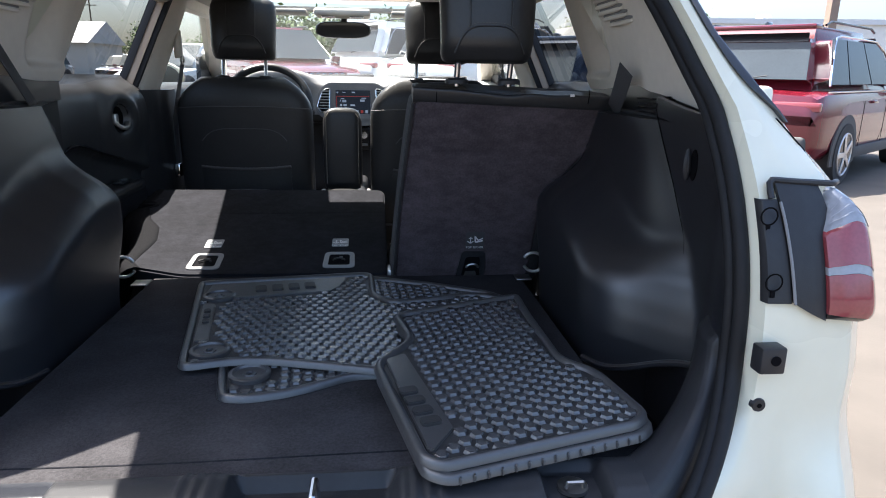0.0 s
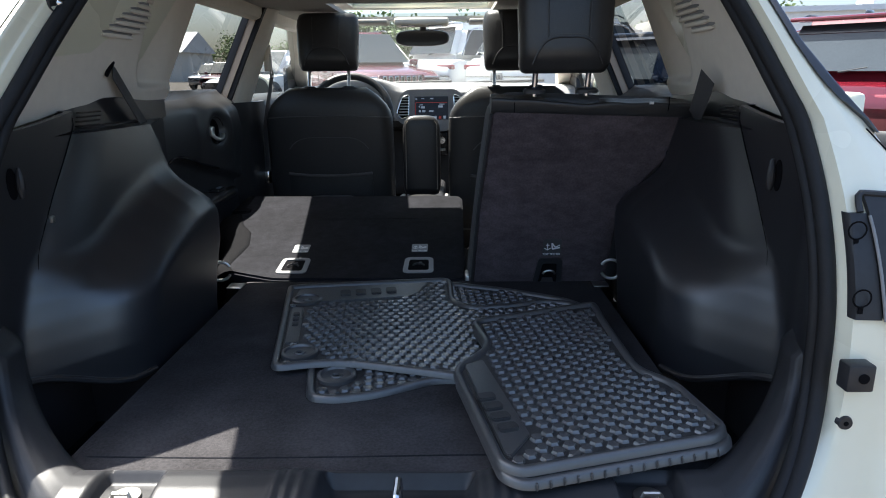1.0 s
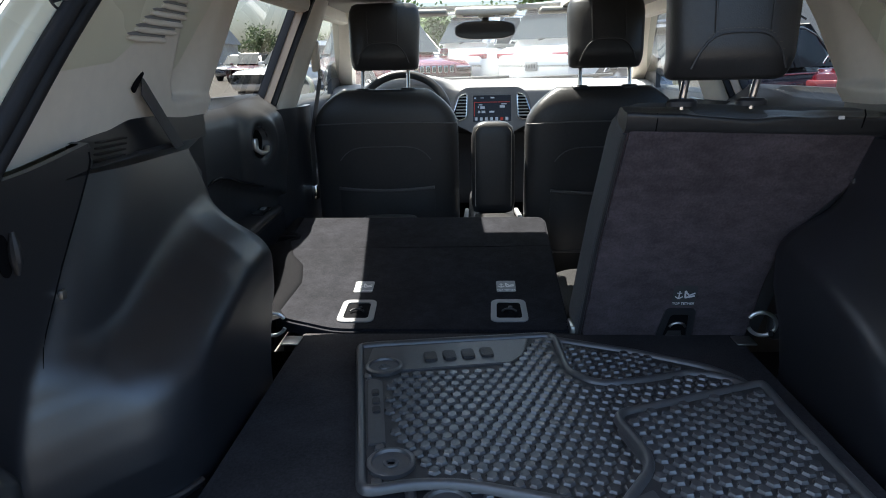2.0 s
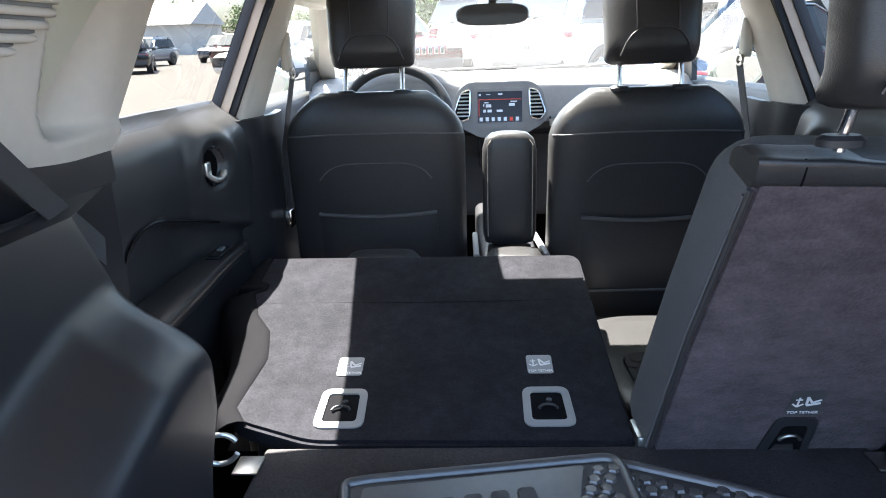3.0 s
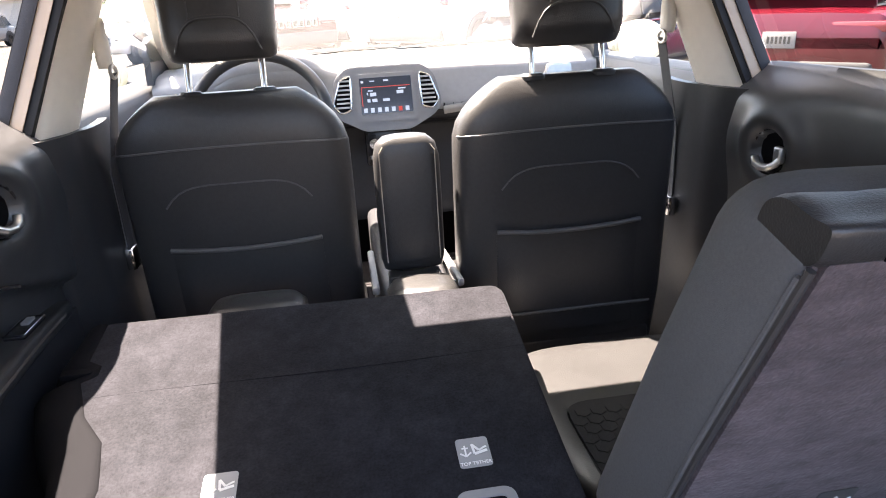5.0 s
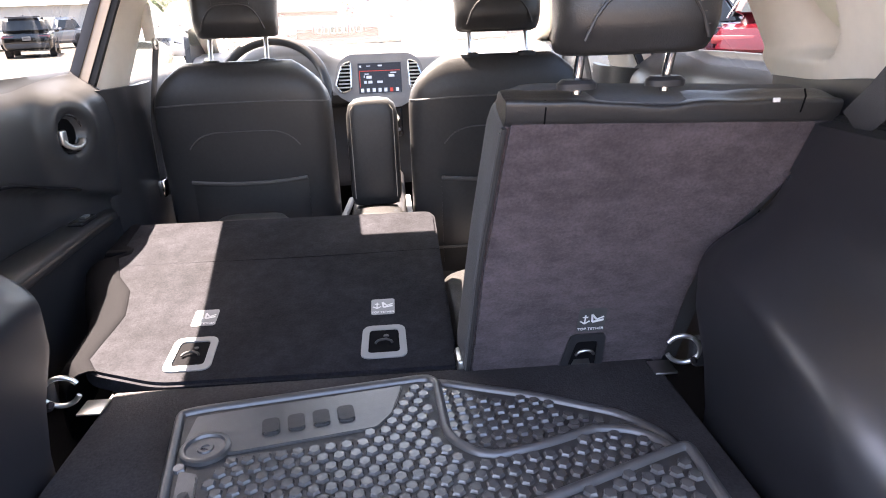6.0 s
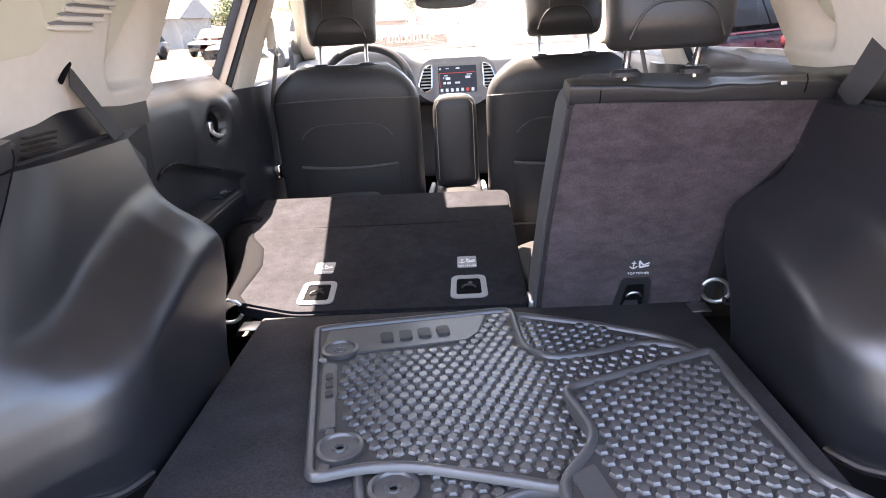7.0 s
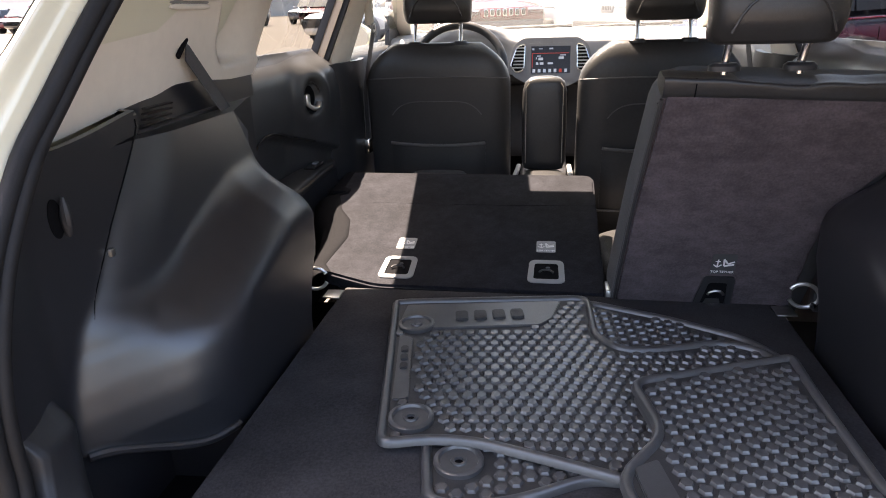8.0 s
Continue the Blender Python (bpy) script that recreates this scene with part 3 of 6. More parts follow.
for side in (1, -1):
    sn = side

    def pane_x(z):
        return 0.757 - (z - 1.22) * 0.42

    # body side below the belt line and the rear quarter
    structure("body_side", join(box((side * 0.84, 2.2, 0.74), (0.05, 3.0, 0.76), 0.02), box((side * 0.79, 0.80, 0.9), (0.03, 0.6, 0.7), 0.01)), CREAM, "white painted body side of the car", "car body")
    q = grid(lambda u, z, s=side: (s * (0.745 - (z - 1.22) * 0.42), seal_y(z) + 0.20 + u * (window_y(z) + 0.085 - seal_y(z) - 0.20), z), span(0, 1, 5), span(1.20, 1.60, 8), 0.02, (side, 0, 0))
    structure("quarter_panel", q, CREAM, "white painted rear quarter panel", "car body")
    structure("roof_rail", box((side * 0.615, 1.72, 1.545), (0.06, 1.75, 0.10), 0.02), BEIGE, "light roof rail trim above the doors", "trim")

    # rear door
    def arch_z(y):
        return lerp_table([(1.15, 0.86), (1.175, 0.915), (1.197, 0.963), (1.22, 1.0), (1.245, 1.026), (1.27, 1.044), (1.30, 1.054), (1.35, 1.056), (1.402, 1.048), (1.571, 1.002), (1.8, 0.93)], y)

    door = thing("rear_door", (side * 0.75, 1.4, 0.5), "black moulded rear door with chrome pull handle and armrest", "car door", "rear doors")

    hy, hz0 = (1.672, 1.090) if side > 0 else (1.622, 1.117)

    def dpt(y, z, s=side):
        x = 0.748 - 0.056 * sstep(1.50, 1.74, y)
        x -= 0.014 * math.exp(-((z - 1.10) / 0.10) ** 2)
        x += (0.040 + 0.032 * sstep(1.54, 1.72, y)) * sstep(1.165, 1.255, z) ** 2
        x += 0.026 * sstep(0.0, 0.016, arch_z(y) - z)
        hx = (y - hy) / 0.041
        hz = (z - hz0) / 0.047
        r = hx * hx + hz * hz
        x += 0.030 * sstep(1.0, 0.45, r) - 0.012 * math.exp(-((math.sqrt(r) - 1.5) / 0.5) ** 2) * (0.4 + 0.6 * sstep(-1, 1, hz))
        return (s * x, y, z)

    part("door_panel", grid(dpt, span(0.985, 1.80, 100), span(0.50, 1.252, 80), 0.02, (side, 0, 0)), DOOR_PLASTIC, door, flat=60)
    ay, az = (0.050, -0.026) if side > 0 else (0.0, 0.0)
    rings = []
    for y, w, h, cx in ((1.19, 0.030, 0.010, 0.722), (1.20, 0.042, 0.016, 0.722), (1.23, 0.050, 0.020, 0.724), (1.40, 0.048, 0.020, 0.728), (1.58, 0.040, 0.019, 0.730), (1.70, 0.033, 0.018, 0.724), (1.74, 0.026, 0.016, 0.720), (1.757, 0.012, 0.009, 0.716)):
        rings.append([Vector((side * cx + math.copysign(abs(math.cos(a)) ** 0.5, math.cos(a)) * w, y + ay, 0.888 + az + math.copysign(abs(math.sin(a)) ** 0.5, math.sin(a)) * h)) for a in span(0, 2 * math.pi, 33)[:-1]])
    ar = part("armrest", loft(rings), LEATHER, door)
    for dz in (-0.003, 0.0):
        part("stitching", tube([(side * (lerp_table([(1.23, 0.673), (1.40, 0.679), (1.58, 0.689), (1.70, 0.690)], y)), y + ay, 0.893 + az + dz) for y in span(1.22, 1.70, 18)], 0.0012, 5), DARK_STITCH, ar, "brown stitched seam")
    part("pocket_wall", grid(lambda y, z, s=side: (s * (0.706 + 0.012 * sstep(0.86, 0.70, z)), y, z), span(1.20, 1.80 + ay, 10), span(0.46, 0.872 + az, 8), 0.02, (side, 0, 0)), PLASTIC, door, "black lower door wall with the map pocket")
    sw = part("window_switch", box((side * 0.722, 1.615 + ay, 0.910 + az), (0.036, 0.085, 0.008), 0.003), PIANO, door, "black window switch panel")
    part("switch_trim", tube([(side * (0.722 + 0.017 * a), 1.615 + ay + 0.040 * b, 0.9145 + az) for a, b in ((-1, -1), (1, -1), (1, 1), (-1, 1))], 0.0016, 6, closed=True), CHROME, sw, "chrome edge")
    part("switch_key", box((side * 0.722, 1.630 + ay, 0.916 + az), (0.014, 0.028, 0.006), 0.002), GREY_PLASTIC, sw)
    part("insert_seam", tube([(-side * 0.003 + dpt(y, arch_z(y) + 0.004)[0], y, arch_z(y)) for y in span(1.178, 1.62, 34)], 0.0035, 8), PIANO, door)
    dx_ = lambda y: 0.748 - 0.056 * sstep(1.50, 1.74, y) - 0.735
    lev = tube([(side * (x_ + dx_(hy + y_)), hy + y_, hz0 + z_) for x_, y_, z_ in ((0.722, -0.030, -0.008), (0.717, -0.026, -0.020), (0.715, -0.012, -0.029), (0.716, 0.006, -0.030), (0.719, 0.020, -0.025), (0.726, 0.031, -0.017))], 0.01, 16, flat=(0.0085, 0.0065))
    paddle = box((side * (0.722 + dx_(hy - 0.026)), hy - 0.027, hz0 - 0.002), (0.014, 0.024, 0.034), 0.005, 3)
    lev = join(lev, paddle)
    part("door_handle", lev, RING_STEEL, door, "chrome pull lever")
    # flat black disc before the dimple, painting the shade inside the handle recess
    cup = [Vector((side * (0.7385 + dx_(hy + 0.030 * math.cos(a))), hy + 0.004 + 0.030 * math.cos(a), hz0 + 0.002 + 0.035 * math.sin(a))) for a in span(0, 2 * math.pi, 29)[:-1]]
    part("handle_cup", pydata(cup + [p + Vector((side * 0.01, 0, 0)) for p in cup], [tuple(range(28)), tuple(range(55, 27, -1))]), DARK, door)
    part("handle_ring", tube([(side * (0.7275 + dx_(hy + 0.040 * math.cos(a))), hy + 0.040 * math.cos(a), hz0 + 0.046 * math.sin(a)) for a in span(0, 2 * math.pi, 33)[:-1]], 0.0025, 6, closed=True), PIANO, door)

    # door window frame: tan painted upright between two black seals
    for xa, xb, m_, nm2 in ((-0.020, 0.008, SEAL, "frame_seal"), (0.008, 0.034, CREAM_DOOR, "frame_upright"), (0.034, 0.052, SEAL, "frame_seal")):
        st = loft([[Vector((side * (pane_x(z) - o), yq + 0.18 * (z - 1.22), z)) for o, yq in ((xa, 1.798), (xb, 1.795), (xb, 1.865), (xa, 1.865))] for z in (1.20, 1.38, 1.56)])
        part(nm2, st, m_, door)
    pane = grid(lambda y, z, s=side: (s * (pane_x(z) + 0.012), y + 0.2 * (z - 1.22), z), (1.00, 1.78), (1.20, 1.56))
    gl = part("window_pane", pane, WINDOW, door, "lightly tinted window glass")
    gl.visible_shadow = False

    # B pillar
    bp = thing("pillar_trim_centre", (side * 0.68, 1.85, 0.6), "beige upper and black lower centre pillar trim", "pillar trim", "centre pillar trims")

    def pil(a, z, s=side):
        x = 0.676 - (z - 1.19) * 0.36
        x += 0.030 * abs(a) ** 2.2
        y = 1.895 + a * 0.088 + 0.16 * max(0, z - 1.19)
        return (s * x, y, z)

    part("upper_trim", grid(pil, span(-1, 1, 16), span(1.195, 1.56, 8), 0.02, (side, 0, 0)), BEIGE, bp, flat=60)

    def pil2(a, z, s=side):
        x = 0.660 + (0.05 if a < 0 else 0.018) * abs(a) ** 2.5 + 0.02 * sstep(0.9, 0.5, z) - 0.012 * sstep(-0.1, 0.3, a)
        y = 1.885 + a * (0.135 if a < 0 else 0.190 + 0.26 * sstep(1.0, 0.62, z)) + 0.06 * sstep(1.2, 0.5, z)
        return (s * x, y, z)

    part("lower_trim", grid(pil2, span(-1, 1, 20), span(0.45, 1.203, 14), 0.02, (side, 0, 0)), PLASTIC, bp, flat=60)
    # front seat belt: height adjuster, D-ring, webbing
    fb = thing("front_seat_belt", (side * 0.63, 1.93, 1.3), "grey front seat belt with beige height adjuster cover", "seat belt", "front seat belts")
    zc = 1.36
    xa = 0.672 - (zc - 1.19) * 0.36 - 0.006
    part("adjuster_cover", loft([sring(side * xa, 1.955, z, 0.013, hw * 0.8, 3, 16) for z, hw in ((1.315, 0.018), (1.33, 0.028), (1.37, 0.026), (1.40, 0.018), (1.412, 0.006))]), BEIGE, fb, "beige cover")
    part("belt_ring", tube([(side * (xa - 0.012), 1.955 + 0.018 * math.cos(a), 1.308 + 0.013 * math.sin(a)) for a in span(0, 6.283, 15)[:-1]], 0.004, 6, closed=True), STEEL, fb)
    part("webbing", band([(side * (xa - 0.012), 1.958, 1.305), (side * 0.640, 1.968, 1.10), (side * 0.645, 1.975, 0.90)], (side, 0.14, 0), 0.032, 0.002), BELT, fb)
    part("buckle_end", box((side * 0.640, 1.965, 0.905), (0.02, 0.05, 0.05), 0.004), CHROME, fb)

    # front door
    fd = thing("front_door", (side * 0.75, 2.5, 0.5), "dark front door panel with silver grab trim", "car door", "front doors")

    def fpt(y, z, s=side):
        x = 0.745 - 0.012 * math.exp(-((z - 1.12) / 0.09) ** 2) + 0.03 * sstep(1.19, 1.225, z) ** 2 + 0.025 * sstep(1.0, 0.95, z)
        return (s * x, y, z)

    part("door_panel", grid(fpt, span(2.02, 3.05, 20), span(0.45, 1.225, 30), 0.02, (side, 0, 0)), DASH_MAT, fd, flat=60)
    part("grab_handle", tube([(side * 0.732, 2.12, 1.02), (side * 0.712, 2.15, 1.075), (side * 0.705, 2.22, 1.10), (side * 0.712, 2.32, 1.105)], 0.010, 8), STEEL, fd, "silver grab trim")
    part("armrest", box((side * 0.70, 2.33, 0.92), (0.09, 0.45, 0.06), 0.018, 3), LEATHER, fd)
    part("window_pane", grid(lambda y, z, s=side: (s * (0.755 - (z - 1.2) * 0.42), y, z), (2.0, 3.0), (1.19, 1.55)), WINDSHIELD, fd, "clear window glass").visible_shadow = False
    part("mirror_sail", loft([[Vector((side * (0.72 + o), y, z)) for y, z in ((2.70, 1.215), (2.98, 1.215), (2.80, 1.36), (2.72, 1.34))] for o in (0.0, 0.02)]), PLASTIC, fd, "black triangular mirror mount")
    # A pillar
    structure("pillar_front", loft([[Vector((side * (x + ox), y + oy, z)) for ox, oy in ((-0.035, -0.05), (0.04, -0.05), (0.04, 0.05), (-0.035, 0.05))] for x, y, z in ((0.715, 3.05, 1.20), (0.655, 2.74, 1.40), (0.59, 2.42, 1.56))]), BEIGE, "light front windshield pillar trim", "pillar")
    mir = thing("door_mirror", (side * 0.9, 2.85, 1.2), "white door mirror outside the front window", "door mirror", "door mirrors")
    part("mirror_housing", loft([[Vector((side * 0.93, y, 1.245)) + Vector((math.cos(a) * 0.105 * k, 0, math.sin(a) * 0.075 * k)) for a in span(0, 6.283, 25)[:-1]] for y, k in ((2.80, 0.92), (2.81, 1.0), (2.87, 0.9), (2.92, 0.5))]), CREAM, mir)
    part("mirror_face", loft([[Vector((side * 0.93, y, 1.245)) + Vector((math.cos(a) * 0.088, 0, math.sin(a) * 0.060)) for a in span(0, 6.283, 25)[:-1]] for y in (2.795, 2.80)]), MIRROR, mir, "mirror glass")
    part("mirror_arm", box((side * 0.82, 2.86, 1.205), (0.10, 0.05, 0.03), 0.01), PLASTIC, mir)

# windshield and bulkhead
structure("windshield", grid(lambda x, t: (x * (1 - 0.16 * t), 3.16 - 0.68 * t - 0.05 * (x / 0.7) ** 2, 1.235 + 0.335 * t), span(-0.70, 0.70, 9), span(0, 1, 5)), WINDSHIELD, "large curved windshield glass", "windshield").visible_shadow = False
structure("bulkhead", box((0, 3.22, 0.72), (1.7, 0.06, 1.0)), DARK, "dark bulkhead below the windshield", "bulkhead")
structure("bonnet", grid(lambda x, y: (x, y, 1.13 - 0.09 * ((y - 3.2) / 1.0) ** 2 - 0.08 * x * x), span(-0.72, 0.72, 9), span(3.25, 4.2, 8), 0.02, (0, 0, -1)), CREAM, "white painted bonnet", "bonnet")


# ---- seats ----
def seat_back_rings(cx, yb, w, z0, z1, lean, depth=0.13):
    """Level rings of a front seat's back; yb is the rear face at mid height, lean moves the top rearward."""
    rings = []
    H = z1 - z0
    for t in (0, 0.02, 0.06, 0.15, 0.3, 0.45, 0.6, 0.72, 0.80, 0.84, 0.88, 0.915, 0.945, 0.97, 0.987, 1.0):
        z = z0 + H * t
        hw = w / 2 * (0.94 + 0.06 * sstep(0, 0.3, t))
        if t > 0.82:
            k = (t - 0.82) / 0.18
            hw *= (1 - 0.40 * k ** 2.2)
        d = depth * (1 - 0.12 * t)
        if t > 0.86:
            d *= math.sqrt(max(0.03, 1 - ((t - 0.86) / 0.15) ** 2))
        if t < 0.05:
            d *= 0.8
        yc = yb - lean * (t - 0.5) + depth / 2
        rings.append(sring(cx, yc, z, hw, d / 2, 4.5, 40))
    return rings


def headrest(name, cx, y, z0, z1, w, d, parent_label, post_z, post_dx, posty, seamy=-1, group="", toward=0.0):
    hr = thing(name, (cx, y, post_z), parent_label, "headrest", group)
    H = z1 - z0
    rings = []
    for t in (0, 0.02, 0.05, 0.10, 0.16, 0.22, 0.30, 0.4, 0.6, 0.78, 0.9, 0.97, 1.0):
        k = 1.0
        if t < 0.12:
            k = 0.86 + 0.14 * math.sqrt(max(0, 1 - ((0.12 - t) / 0.12) ** 2))
        if t > 0.75:
            k = 0.80 + 0.20 * math.sqrt(max(0, 1 - ((t - 0.75) / 0.25) ** 2))
        dk = k
        if t in (0, 1.0):
            dk *= 0.75
        tuck = 0.022 * (1 - sstep(0.0, 0.24, t))
        rings.append(sring(cx, y + 0.03 * (t - 0.3) + toward * t + tuck, z0 + H * t, w / 2 * k * (0.95 + 0.07 * t), d / 2 * dk, 3.0, 44))
    pad = part("pad", loft(rings), LEATHER, hr, flat=60)
    # stitched panel on the rear: a low arch and two uprights
    back = y - d / 2
    off = lambda t: 0.03 * (t - 0.3) + toward * t
    arch = []
    for a in span(-1, 1, 15):
        t = 0.40 - 0.30 * (abs(a) ** 4)
        arch.append((cx + a * w * 0.36, back + off(t) - 0.0005 + 0.012 * abs(a) ** 6, z0 + H * t))
    part("arched_seam", tube(arch, 0.0022, 6), HEAD_SEAM, pad)
    for i in range(24):
        a = -0.96 + i * 1.92 / 23
        t = 0.40 - 0.30 * (abs(a) ** 4) + 0.012
        c = Vector((cx + a * w * 0.36, back + off(t) - 0.0015 + 0.012 * abs(a) ** 6, z0 + H * t + 0.004))
        part("stitch", box(c, (0.0034, 0.0008, 0.0009)), DARK_STITCH, pad)
    for sx in (-1, 1):
        up = [(cx + sx * w * (0.20 + 0.02 * t), back + off(t) - 0.0005, z0 + H * t) for t in span(0.40, 0.92, 8)]
        part("upright_seam", tube(up, 0.0018, 6), HEAD_SEAM, pad)
        px = cx + sx * post_dx
        part("post", tube([(px, posty, post_z - 0.01), (px, posty, post_z + 0.005), (px, y + 0.005, z0 + 0.03)], 0.0065, 12), CHROME, hr, "chrome post")
        part("collar", loft([sring(px, posty, post_z + z, a, a * 0.7, 2.5, 20) for z, a in ((-0.004, 0.026), (0.004, 0.026), (0.009, 0.020))]), PLASTIC, hr, "black plastic post collar")
    return hr


def front_seat(name, cx, yb, label, lean):
    w, z0, z1 = 0.495, 0.50, 1.252
    st = thing(name, (cx, yb + 0.2, 0.36), label, "car seat", "front seats")
    back = part("backrest", loft(seat_back_rings(cx, yb, w, z0, z1, lean)), LEATHER, st, flat=60)
    face = lambda t: yb - lean * (t - 0.5) + 0.13 / 2 - 0.13 * (1 - 0.12 * t) / 2

    def yy(z):
        return face((z - z0) / (z1 - z0)) - 0.0015

    part("shoulder_seam", tube([(cx + a * w * 0.492, yy(1.145) + 0.030 * abs(a) ** 9, 1.146 - 0.008 * abs(a) ** 3) for a in span(-1, 1, 25)], 0.0022, 6), SEAM, back)
    # arched panel line
    arch = [(cx + a * 0.155, yy(1.06), 1.065 - 0.045 * abs(a) ** 5) for a in span(-1, 1, 21)]
    part("arched_seam", tube(arch, 0.0018, 6), SEAM, back)
    # map pocket
    pk = grid(lambda a, t: (cx + a * 0.165, yy(0.70 + 0.215 * t - 0.006 * (1 - a * a) * t) - (0.006 * math.sin(math.pi * (0.15 + 0.85 * t)) + 0.003) * (1 - a ** 6) + 0.003 * a ** 6, 0.66 + 0.262 * t - 0.010 * (1 - a * a) * t), span(-1, 1, 17), span(0, 1, 9), 0.008, (0, 1, 0))
    pocket = part("map_pocket", pk, LEATHER, back, flat=60)
    part("pocket_hem", tube([(cx + a * 0.165, yy(0.915) - 0.007, 0.924 - 0.010 * (1 - a * a)) for a in span(-1, 1, 15)], 0.0055, 8), SEAM, pocket)
    # cushion and runners
    cush = [sring(cx, yb + 0.36, z, hw, hd, 4.5, 32) for z, hw, hd in ((0.44, 0.23, 0.25), (0.46, 0.25, 0.27), (0.58, 0.255, 0.275), (0.63, 0.24, 0.26), (0.64, 0.20, 0.22))]
    part("cushion", loft(cush), LEATHER, st, flat=60)
    for sx in (-1, 1):
        part("side_shield", box((cx + sx * 0.235, yb + 0.25, 0.50), (0.03, 0.40, 0.12), 0.012), PLASTIC, st)
        part("runner", box((cx + sx * 0.18, yb + 0.30, 0.405), (0.04, 0.50, 0.07), 0.008), STEEL, st)
    part("lower_rear_cover", box((cx, yb + 0.045, 0.54), (0.44, 0.05, 0.20), 0.02, 3), LEATHER, st)
    part("cover_hem", tube([(cx + a * 0.2, yb + 0.0, 0.715) for a in span(-1, 1, 9)], 0.004, 6), SEAM, st)
    return st


DRV_X, DRV_Y, PAS_X, PAS_Y = -0.379, 1.925, 0.336, 1.830
front_seat("driver_seat", DRV_X, DRV_Y, "black leather front seat with a rear map pocket", 0.06)
front_seat("passenger_seat", PAS_X, PAS_Y, "black leather front seat with a rear map pocket", 0.06)
headrest("front_headrest", DRV_X + 0.004, DRV_Y + 0.055, 1.314, 1.528, 0.238, 0.115, "black leather headrest on chrome posts above the driver seat", 1.248, 0.077, DRV_Y + 0.035, group="front headrests", toward=0.01)
headrest("front_headrest", PAS_X + 0.000, PAS_Y + 0.035, 1.308, 1.522, 0.238, 0.115, "black leather headrest on chrome posts above the passenger seat", 1.248, 0.077, PAS_Y + 0.02, group="front headrests", toward=0.01)

# centre console with its armrest standing upright
con = thing("centre_console", (-0.015, 2.2, 0.38), "black centre console with the padded armrest lid raised", "centre console")
part("console_body", box((-0.015, 2.16, 0.61), (0.17, 0.72, 0.40), 0.025, 3), PLASTIC, con)
lid = part("armrest_lid", loft([sring(-0.015, 1.882, z, hw, hd, 4.5, 32) for z, hw, hd in ((0.842, 0.045, 0.018), (0.850, 0.066, 0.030), (0.875, 0.072, 0.034), (1.05, 0.072, 0.034), (1.10, 0.071, 0.034), (1.128, 0.064, 0.032), (1.142, 0.048, 0.028), (1.147, 0.025, 0.015))]), LEATHER, con, "padded black armrest lid with pale stitching", flat=60)
for sx in (-1, 1):
    part("stitching", tube([(-0.015 + sx * 0.059, 1.8475, z) for z in span(0.87, 1.115, 14)] + [(-0.015 + sx * 0.050, 1.851, 1.128)], 0.0013, 5), STITCH, lid, "pale stitching")
part("lid_hinge", box((-0.015, 1.86, 0.825), (0.12, 0.05, 0.03), 0.008), PLASTIC, con)
part("side_rail", box((0.077, 1.95, 0.815), (0.016, 0.34, 0.018), 0.005, 2, Matrix.Rotation(radians(-6), 3, "X").to_4x4()), GREY_PLASTIC, con, "silver-grey console edge")
part("side_rail", box((-0.107, 1.95, 0.815), (0.016, 0.34, 0.018), 0.005, 2, Matrix.Rotation(radians(-6), 3, "X").to_4x4()), GREY_PLASTIC, con, "silver-grey console edge")
part("gear_gaiter", box((-0.02, 2.30, 0.83), (0.11, 0.13, 0.05), 0.02, 3), LEATHER, con)
part("gear_knob", loft([sring(-0.03, 2.28, z, r, r, 2, 16) for z, r in ((0.85, 0.012), (0.90, 0.013), (0.92, 0.024), (0.95, 0.027), (0.97, 0.02), (0.975, 0.008))]), CHROME, con, "chrome-trimmed gear knob")
part("cup_holder", cyl((-0.02, 2.12, 0.80), (-0.02, 2.12, 0.815), 0.042, 24), CHROME, con, "bright cup holder ring")

QUILT = mat("dark_perforated_cloth", (0.016, 0.016, 0.017), 0.75, var=0.2, scale=260, bump=0.4, bump_scale=700, spec=0.2)
CLOTH_BLACK = mat("black_seat_cloth", (0.0048, 0.0048, 0.006), 0.95, var=0.2, scale=300, bump=0.3, bump_scale=900, spec=0.1)
# rear bench: folded section
fold = thing("folded_rear_seat", (-0.24, 1.35, 0.60), "rear seat section folded flat, charcoal carpeted back up", "car seat", "rear seats")


def fold_z(y):
    return lerp_table([(1.06, 0.747), (1.16, 0.761), (1.27, 0.782), (1.34, 0.798), (1.66, 0.878)], y)


fold_out = [Vector(p) for p in ((0.139, 1.068), (0.137, 1.40), (0.136, 1.658), (-0.622, 1.668), (-0.628, 1.562), (-0.595, 1.552), (-0.595, 1.530), (-0.628, 1.520), (-0.600, 1.44), (-0.558, 1.385), (-0.540, 1.30), (-0.553, 1.215), (-0.560, 1.16), (-0.530, 1.125), (-0.40, 1.075))]
fo = round_poly(fold_out, [0.02, 0.01, 0.03, 0.03, 0.015, 0.006, 0.006, 0.012, 0.04, 0.04, 0.04, 0.04, 0.03, 0.03, 0.03], 4)


def tilt_plate(outline, lo, hi, bev=0.0):
    bm = prism(outline, 0.0, hi - lo, bev)
    for yc in (1.11, 1.16, 1.215, 1.27, 1.34, 1.48):
        bmesh.ops.bisect_plane(bm, geom=bm.verts[:] + bm.edges[:] + bm.faces[:], plane_co=(0, yc, 0), plane_no=(0, 1, 0))
    for v in bm.verts:
        v.co.z += fold_z(v.co.y) + lo
    return bm


